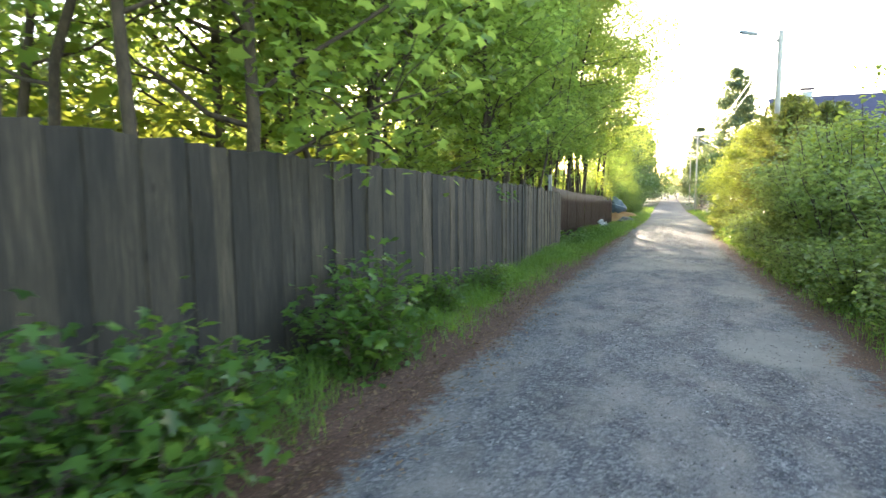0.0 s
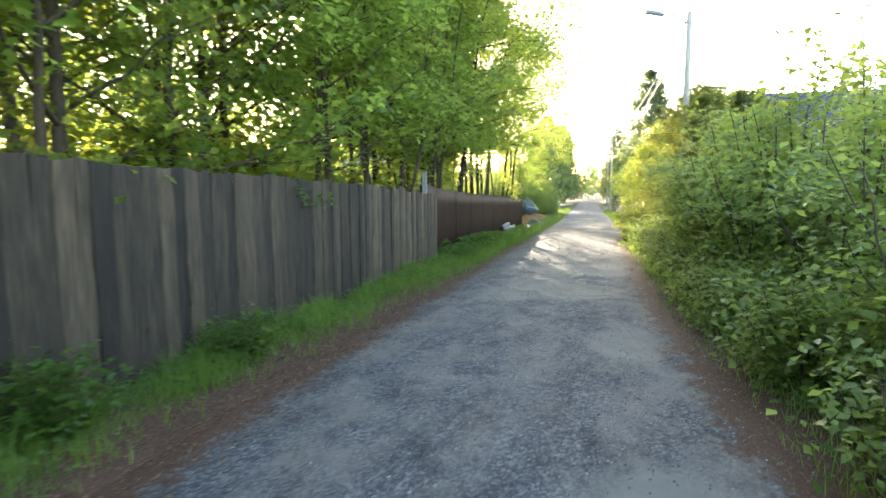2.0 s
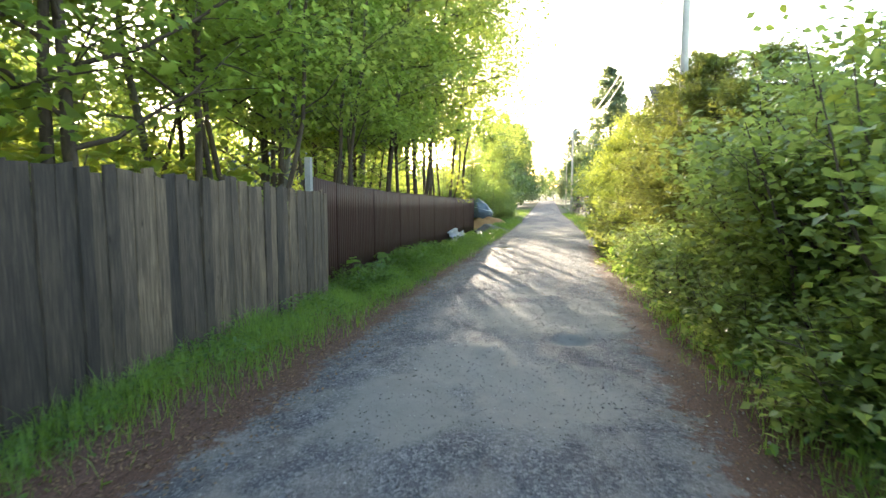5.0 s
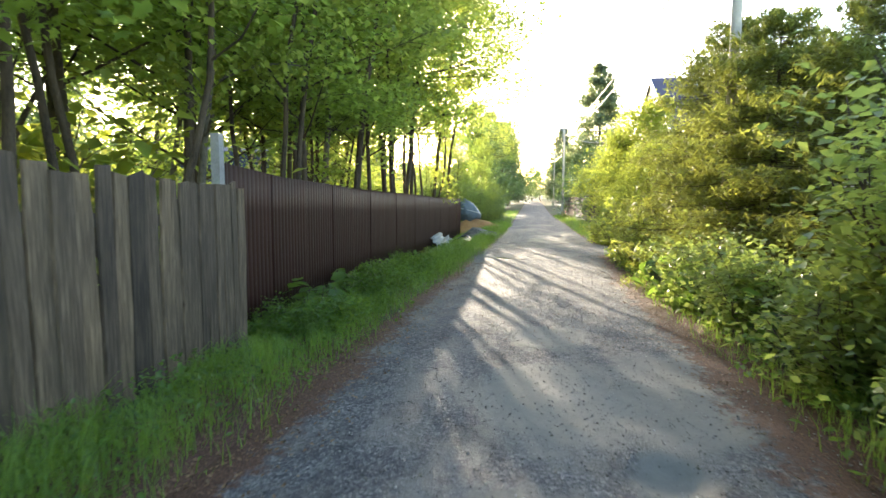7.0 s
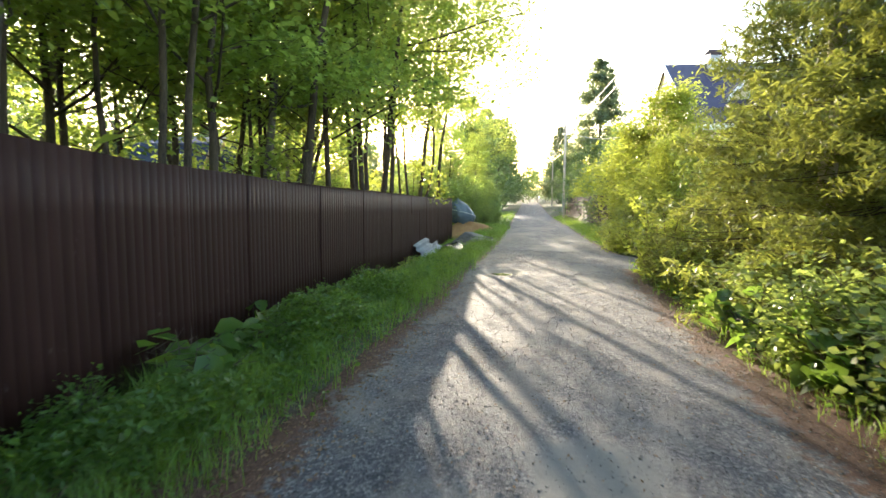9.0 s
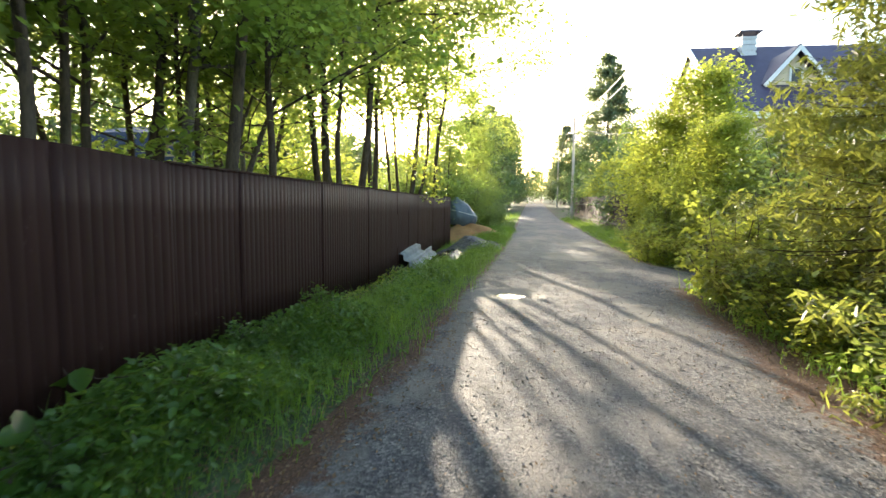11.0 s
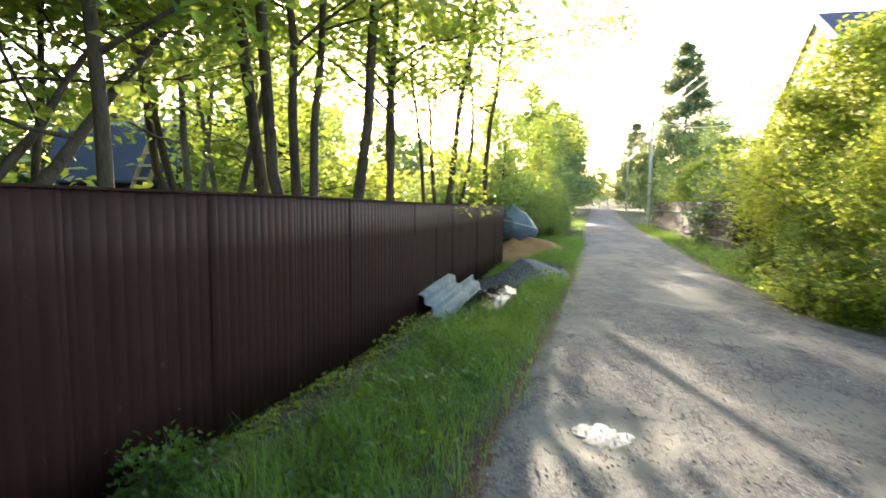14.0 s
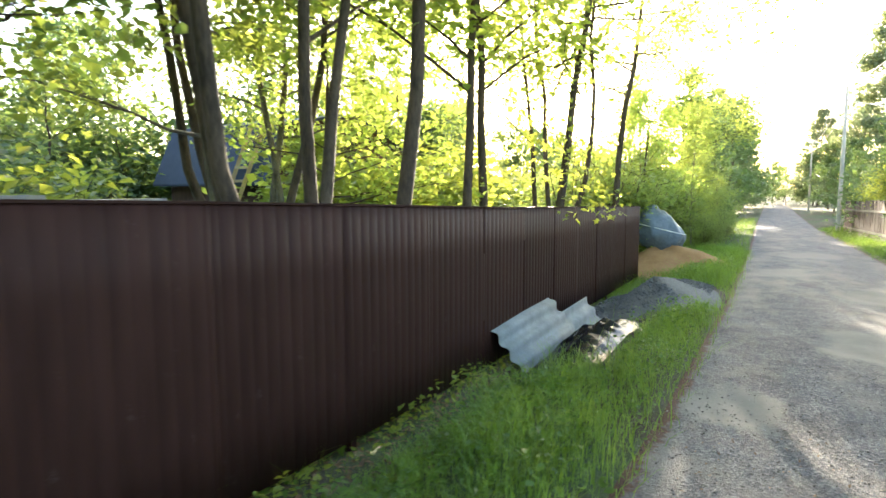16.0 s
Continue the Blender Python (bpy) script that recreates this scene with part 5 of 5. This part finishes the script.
gable_house()
shed()
shed_window()
ladder((-11.75, 32.5, -0.5), (-10.95, 33.45, 2.85), 0.42)
POLE = (2.3, 59.0)
pole(*POLE, 6.4, -0.9)
pole(3.2, 21.9, 6.5, 0.0, True, "grey power pole with a street lamp, half hidden by shrubs")
pole(3.0, 100.0, 6.6, -1.4)
for dx, dz in ((-0.32, 0), (0, 0.2), (0.32, 0)):
    cable((POLE[0] + dx, POLE[1], 6.2 + dz), (3.2 + dx * 0.2, 21.9, 6.2 + dz), 0.9)
    cable((POLE[0] + dx, POLE[1], 6.2 + dz), (3.0 + dx, 100, 6.4 + dz), 0.9)
cable((POLE[0], POLE[1], 5.7), (8.0, 41.5, 6.0), 1.4)

rng = np.random.default_rng(77)
board_screen("brown_fence", "weathered brown board fence beside the far lane", 3.1, 40.0, 2.45, 58.0, -0.5, 1.1, -0.95, 0.7, 0.16, FAR_BROWN, rng)
board_screen("far_fence", "dark board fence set back behind the sand heap", -4.6, 39.5, -3.9, 47.0, -0.6, 1.15, -0.75, 0.9, 0.18, FAR_BROWN, rng)
board_screen("picket_fence", "pale grey picket fence in front of the cream house", 5.2, 33.2, 10.5, 33.6, -0.3, 1.05, -0.3, 1.05, 0.11, PICKET_WOOD, rng)


def heap(name, cx, cy, rx, ry, h, mat, label, category, seed):
    """A loose heap with an uneven surface."""
    nr, na = 16, 36
    V = []
    for i in range(nr + 1):
        q = i / nr
        for j in range(na):
            a = 2 * math.pi * j / na
            wob = 1 + 0.12 * math.sin(3 * a + seed) + 0.07 * math.sin(5 * a + 2 * seed)
            x, y = cx + rx * q * wob * math.cos(a), cy + ry * q * wob * math.sin(a)
            z = h * (1 - q) ** 1.05 * (0.9 + 0.1 * math.cos(2 * a)) + 0.03 * noise.noise(Vector((x * 3, y * 3, seed))) * (1 - q)
            V.append((x, y, float(ground_z(np.array(x), np.array(y))) - 0.05 + z + 0.05 * (1 - q)))
    F = [(i * na + j, (i + 1) * na + j, (i + 1) * na + (j + 1) % na, i * na + (j + 1) % na) for i in range(nr) for j in range(na)]
    return put(name, np_mesh(name, V, F, True), mat, label=label, category=category, kind="stuff")


heap("sand_heap", -2.95, 38.5, 1.5, 1.4, 0.8, SAND, "heap of orange-brown sand by the end of the fence", "sand heap", 1.0)
heap("gravel_heap", -2.35, 33.6, 1.15, 2.2, 0.38, GRAVEL_DARK, "low heap of dark grey gravel beside the steel fence", "gravel heap", 2.5)


def wrapped_bale():
    """A big load wrapped in creased blue-grey film and tied with cord."""
    bm = bmesh.new()
    bmesh.ops.create_icosphere(bm, subdivisions=4, radius=1)
    for v in bm.verts:
        p = v.co.copy()
        n = noise.noise(p * 2.2) * 0.12 + noise.noise(p * 5.5 + Vector((3, 1, 2))) * 0.06
        crease = 0.09 * abs(math.sin(5 * math.atan2(p.y, p.x) + 4 * p.z + 3 * noise.noise(p * 3))) + 0.05 * abs(noise.noise(p * 9))
        q = Vector([math.copysign(abs(c) ** 0.8, c) for c in p]) * (1 + n - crease)
        slim = 1 - 0.38 * max(0.0, q.z)
        v.co = Vector((q.x * 0.75 * slim - 0.16 * max(0.0, q.z), q.y * 0.85 * slim, q.z * 0.66 - 0.10 * q.x))
    b = put("wrapped_bale", bm_mesh("wrapped_bale", bm, True), FILM_BLUE, label="large bundle wrapped in creased blue-grey plastic film", category="bundle", m=pose(-3.15, 38.9, 0.33, 0, 8, 20) @ Matrix.Diagonal((0.9, 0.9, 0.85, 1)))
    pts = [(0.74 * math.cos(a), 0.84 * math.sin(a), 0.03 - 0.075 * math.cos(a)) for a in np.linspace(0, 6.28, 28)]
    V, F = tube(pts, np.full(28, 0.012), 5)
    put("cord", np_mesh("cord", V, F, True), WHITE_TRIM, b, "white tie cord")


wrapped_bale()


def wavy_sheet(name, L, W, waves, amp, mat, label, m):
    nx, ny = waves * 8 + 1, 4
    u, v = np.meshgrid(np.linspace(-W / 2, W / 2, nx), np.linspace(0, L, ny), indexing="ij")
    z = amp * np.cos(u / W * waves * 2 * np.pi)
    V = np.stack([u, v, z], -1).reshape(-1, 3)
    F = grid_faces(nx, ny)
    me = np_mesh(name, V, F, True)
    bm = bmesh.new()
    bm.from_mesh(me)
    bmesh.ops.solidify(bm, geom=bm.faces[:], thickness=0.007)
    return put(name, bm_mesh(name, bm, True), mat, label=label, category="roofing sheet", group="roofing sheets", m=m)


SHEETS = "grey corrugated cement roofing sheet leaning against the steel fence"
# long side along the fence, waves running with the length, leaning back
wavy_sheet("roofing_sheet", 1.75, 0.58, 3, 0.028, SLATE, SHEETS, pose(-3.06, 29.25, -0.36, 3, 50, 1))
wavy_sheet("roofing_sheet", 1.6, 0.42, 2, 0.026, SLATE, SHEETS, pose(-3.02, 30.75, -0.52, 3, 52, 1))


def crumpled_film(cx, cy, rx, ry, h, mat, label, name="plastic_film"):
    n = 44
    u, v = np.meshgrid(np.linspace(-1, 1, n), np.linspace(-1, 1, n), indexing="ij")
    x, y = cx + rx * u, cy + ry * v
    z = ground_z(x, y) + 0.02
    for i in range(n):
        for j in range(n):
            p = Vector((x[i, j] * 3.4, y[i, j] * 7.5, 0))
            z[i, j] += h * max(0, 1 - u[i, j] ** 2 * 0.8 - v[i, j] ** 2 * 0.8) * (0.6 + 0.9 * abs(noise.noise(p)) + 0.25 * noise.noise(p * 2.7))
    return put(name, np_mesh(name, np.stack([x, y, z], -1).reshape(-1, 3), grid_faces(n, n), True), mat, label=label, category="plastic film")


crumpled_film(-2.45, 30.25, 0.42, 1.25, 0.2, FILM_BLACK, "crumpled black plastic film lying on the verge")


# ---- loose stones, litter and puddles ----
def pebbles(seed, n, xs, ys, r0, r1, zf, keep=None):
    rng = np.random.default_rng(seed)
    x, y = rng.uniform(*xs, n), rng.uniform(*ys, n)
    if keep is not None:
        k = rng.random(n) < keep(x, y)
        x, y = x[k], y[k]
    n = len(x)
    r = r0 + (r1 - r0) * rng.random(n) ** 3
    base = np.array([(1, 0, 0), (-1, 0, 0), (0, 1, 0), (0, -1, 0), (0, 0, 1), (0, 0, -1)], dtype=float)
    V = base[None] * (r[:, None] * np.array((1, 1, 0.65)))[:, None, :] * rng.uniform(0.7, 1.3, (n, 6, 1))
    a = rng.uniform(0, 6.28, n)
    ca, sa = np.cos(a)[:, None], np.sin(a)[:, None]
    V = np.stack([V[..., 0] * ca - V[..., 1] * sa, V[..., 0] * sa + V[..., 1] * ca, V[..., 2]], -1)
    V += np.stack([x, y, zf(x, y) + r * 0.2], -1)[:, None]
    f = np.array([(0, 2, 4), (2, 1, 4), (1, 3, 4), (3, 0, 4), (2, 0, 5), (1, 2, 5), (3, 1, 5), (0, 3, 5)])
    return V.reshape(-1, 3), (np.arange(n)[:, None, None] * 6 + f[None]).reshape(-1, 3)


V, F = pebbles(51, 40000, (-1.6, 1.8), (1.0, 30), 0.0025, 0.011, lambda x, y: road_z(x, y) + 0.006)
put("loose_stones", np_mesh("loose_stones", V, F), STONE, label="loose crushed stones on the lane", category="gravel", kind="stuff")
V, F = pebbles(52, 2500, (-3.2, -1.5), (32, 36.2), 0.012, 0.035, lambda x, y: ground_z(x, y) + 0.36 * np.clip(1 - np.hypot((x + 2.4) / 1.05, (y - 33.6) / 2.1), 0, 1))
put("loose_stones", np_mesh("loose_stones", V, F), GRAVEL_DARK, label="dark stones on the gravel heap", category="gravel", kind="stuff")


def litter(seed, n, xs, ys, size, zf, keep):
    rng = np.random.default_rng(seed)
    x, y = rng.uniform(*xs, n), rng.uniform(*ys, n)
    k = rng.random(n) < keep(x, y)
    x, y = x[k], y[k]
    return leaf_cloud(rng, np.stack([x, y, zf(x, y) + 0.012], -1), size, droop=0.0, width=0.5, shape="diamond", flat=0.9)


V, F = litter(53, 22000, (-2.6, -0.9), (0, 24), 0.032, lambda x, y: np.maximum(road_z(x, y), ground_z(x, y)), lambda x, y: np.clip(1 - (x - left_edge(y)) / 0.7, 0, 1))
put("leaf_litter", np_mesh("leaf_litter", V, F), LITTER_LEAF, label="brown fallen leaves and needles along the road edge", category="leaf litter", kind="stuff")
V, F = litter(54, 8000, (0.9, 2.4), (2, 26), 0.03, lambda x, y: np.maximum(road_z(x, y), ground_z(x, y)), lambda x, y: np.clip(1 - (right_edge(y) - x) / 0.6, 0, 1))
put("leaf_litter", np_mesh("leaf_litter", V, F), LITTER_LEAF, label="brown fallen leaves along the hedge side", category="leaf litter", kind="stuff")
V, F = litter(55, 1500, (-3.2, -2.5), (16.8, 20.5), 0.06, lambda x, y: ground_z(x, y), lambda x, y: np.ones_like(x))
put("leaf_litter", np_mesh("leaf_litter", V, F), LITTER_LEAF, label="dry brown leaves under the steel fence", category="leaf litter", kind="stuff")


V, F = litter(56, 2600, (-3.5, -2.4), (21.5, 29.2), 0.055, lambda x, y: ground_z(x, y), lambda x, y: np.interp(x, [-3.5, -3.1, -2.4], [1, 1, 0.2]))
put("leaf_litter", np_mesh("leaf_litter", V, F), LITTER_LEAF, label="dead leaves and twigs on bare soil by the fence", category="leaf litter", kind="stuff")
V, F = litter(57, 2600, (-1.2, 1.7), (17, 28), 0.022, lambda x, y: road_z(x, y) + 0.006, lambda x, y: np.ones_like(x) * 0.8)
put("leaf_litter", np_mesh("leaf_litter", V, F), LITTER_LEAF, label="scattered brown leaf scraps on the lane", category="leaf litter", kind="stuff")


def puddle(x, y, r, level):
    n = 90
    V = [(x, y, level)]
    for i in range(n):
        a = 2 * math.pi * i / n
        q = r * (1 + 0.2 * math.sin(2 * a + x * 5) + 0.12 * math.sin(5 * a + y) + 0.09 * math.sin(9 * a + 2 * x) + 0.06 * math.sin(14 * a))
        V.append((x + q * math.cos(a), y + q * 1.2 * math.sin(a), level))
    put("puddle", np_mesh("puddle", V, np.array([(0, i + 1, (i + 1) % n + 1) for i in range(n)])), WATER, label="shallow puddle in a pothole of the lane", category="puddle")


for hx, hy, r, d in HOLES[:1]:
    puddle(hx, hy, r * 0.4, float(road_z(np.array(hx), np.array(hy))) + 0.006 + d * 0.13)


def fence_sprig():
    """A leafy twig that pokes through the grey boards."""
    rng = np.random.default_rng(61)
    P = bent(rng, (-2.9, 9.9, 1.52), (-2.66, 10.5, 1.36), 6, 0.012)
    wood = tube(P, 0.005 * (1 - np.linspace(0, 1, 6) * 0.7), 4)
    C = P[rng.integers(1, 6, 34)] + rng.normal(0, 0.055, (34, 3))
    C[:, 0] = np.maximum(C[:, 0], -2.82)
    plant("leafy_twig", (wood, leaf_cloud(rng, C, 0.075)), TWIG, LEAF_WEED, "small leafy twig poking out through the grey boards", "twig", "", "stalk", "foliage")


def hanging_branch():
    """Thin leafy branches drooping over the top of the steel fence."""
    rng = np.random.default_rng(62)
    wood, C = [], []
    for a, b in (((-3.75, 30.6, 2.3), (-3.02, 31.6, 1.02)), ((-3.8, 31.6, 2.4), (-2.95, 32.6, 0.95)), ((-3.8, 32.6, 2.2), (-2.98, 33.6, 0.98))):
        P = bent(rng, a, b, 9, 0.03)
        P[:, 2] += 0.25 * np.sin(np.linspace(0, np.pi, 9))
        wood.append(tube(P, 0.010 * (1 - np.linspace(0, 1, 9) * 0.8), 5))
        c = P[rng.integers(2, 9, 90)] + rng.normal(0, 0.14, (90, 3))
        c[:, 2] = np.maximum(c[:, 2], 0.88)
        c[:, 0] = np.where(c[:, 2] < 1.25, np.maximum(c[:, 0], -3.17), c[:, 0])
        C.append(c)
    plant("drooping_branch", (joined(wood), leaf_cloud(rng, np.concatenate(C), 0.10, droop=0.6, shape="palm", width=1.0)), TWIG, LEAF_YELLOW, "sunlit leafy maple branch drooping over the steel fence", "branch", "", "stalk", "foliage")


fence_sprig()
hanging_branch()
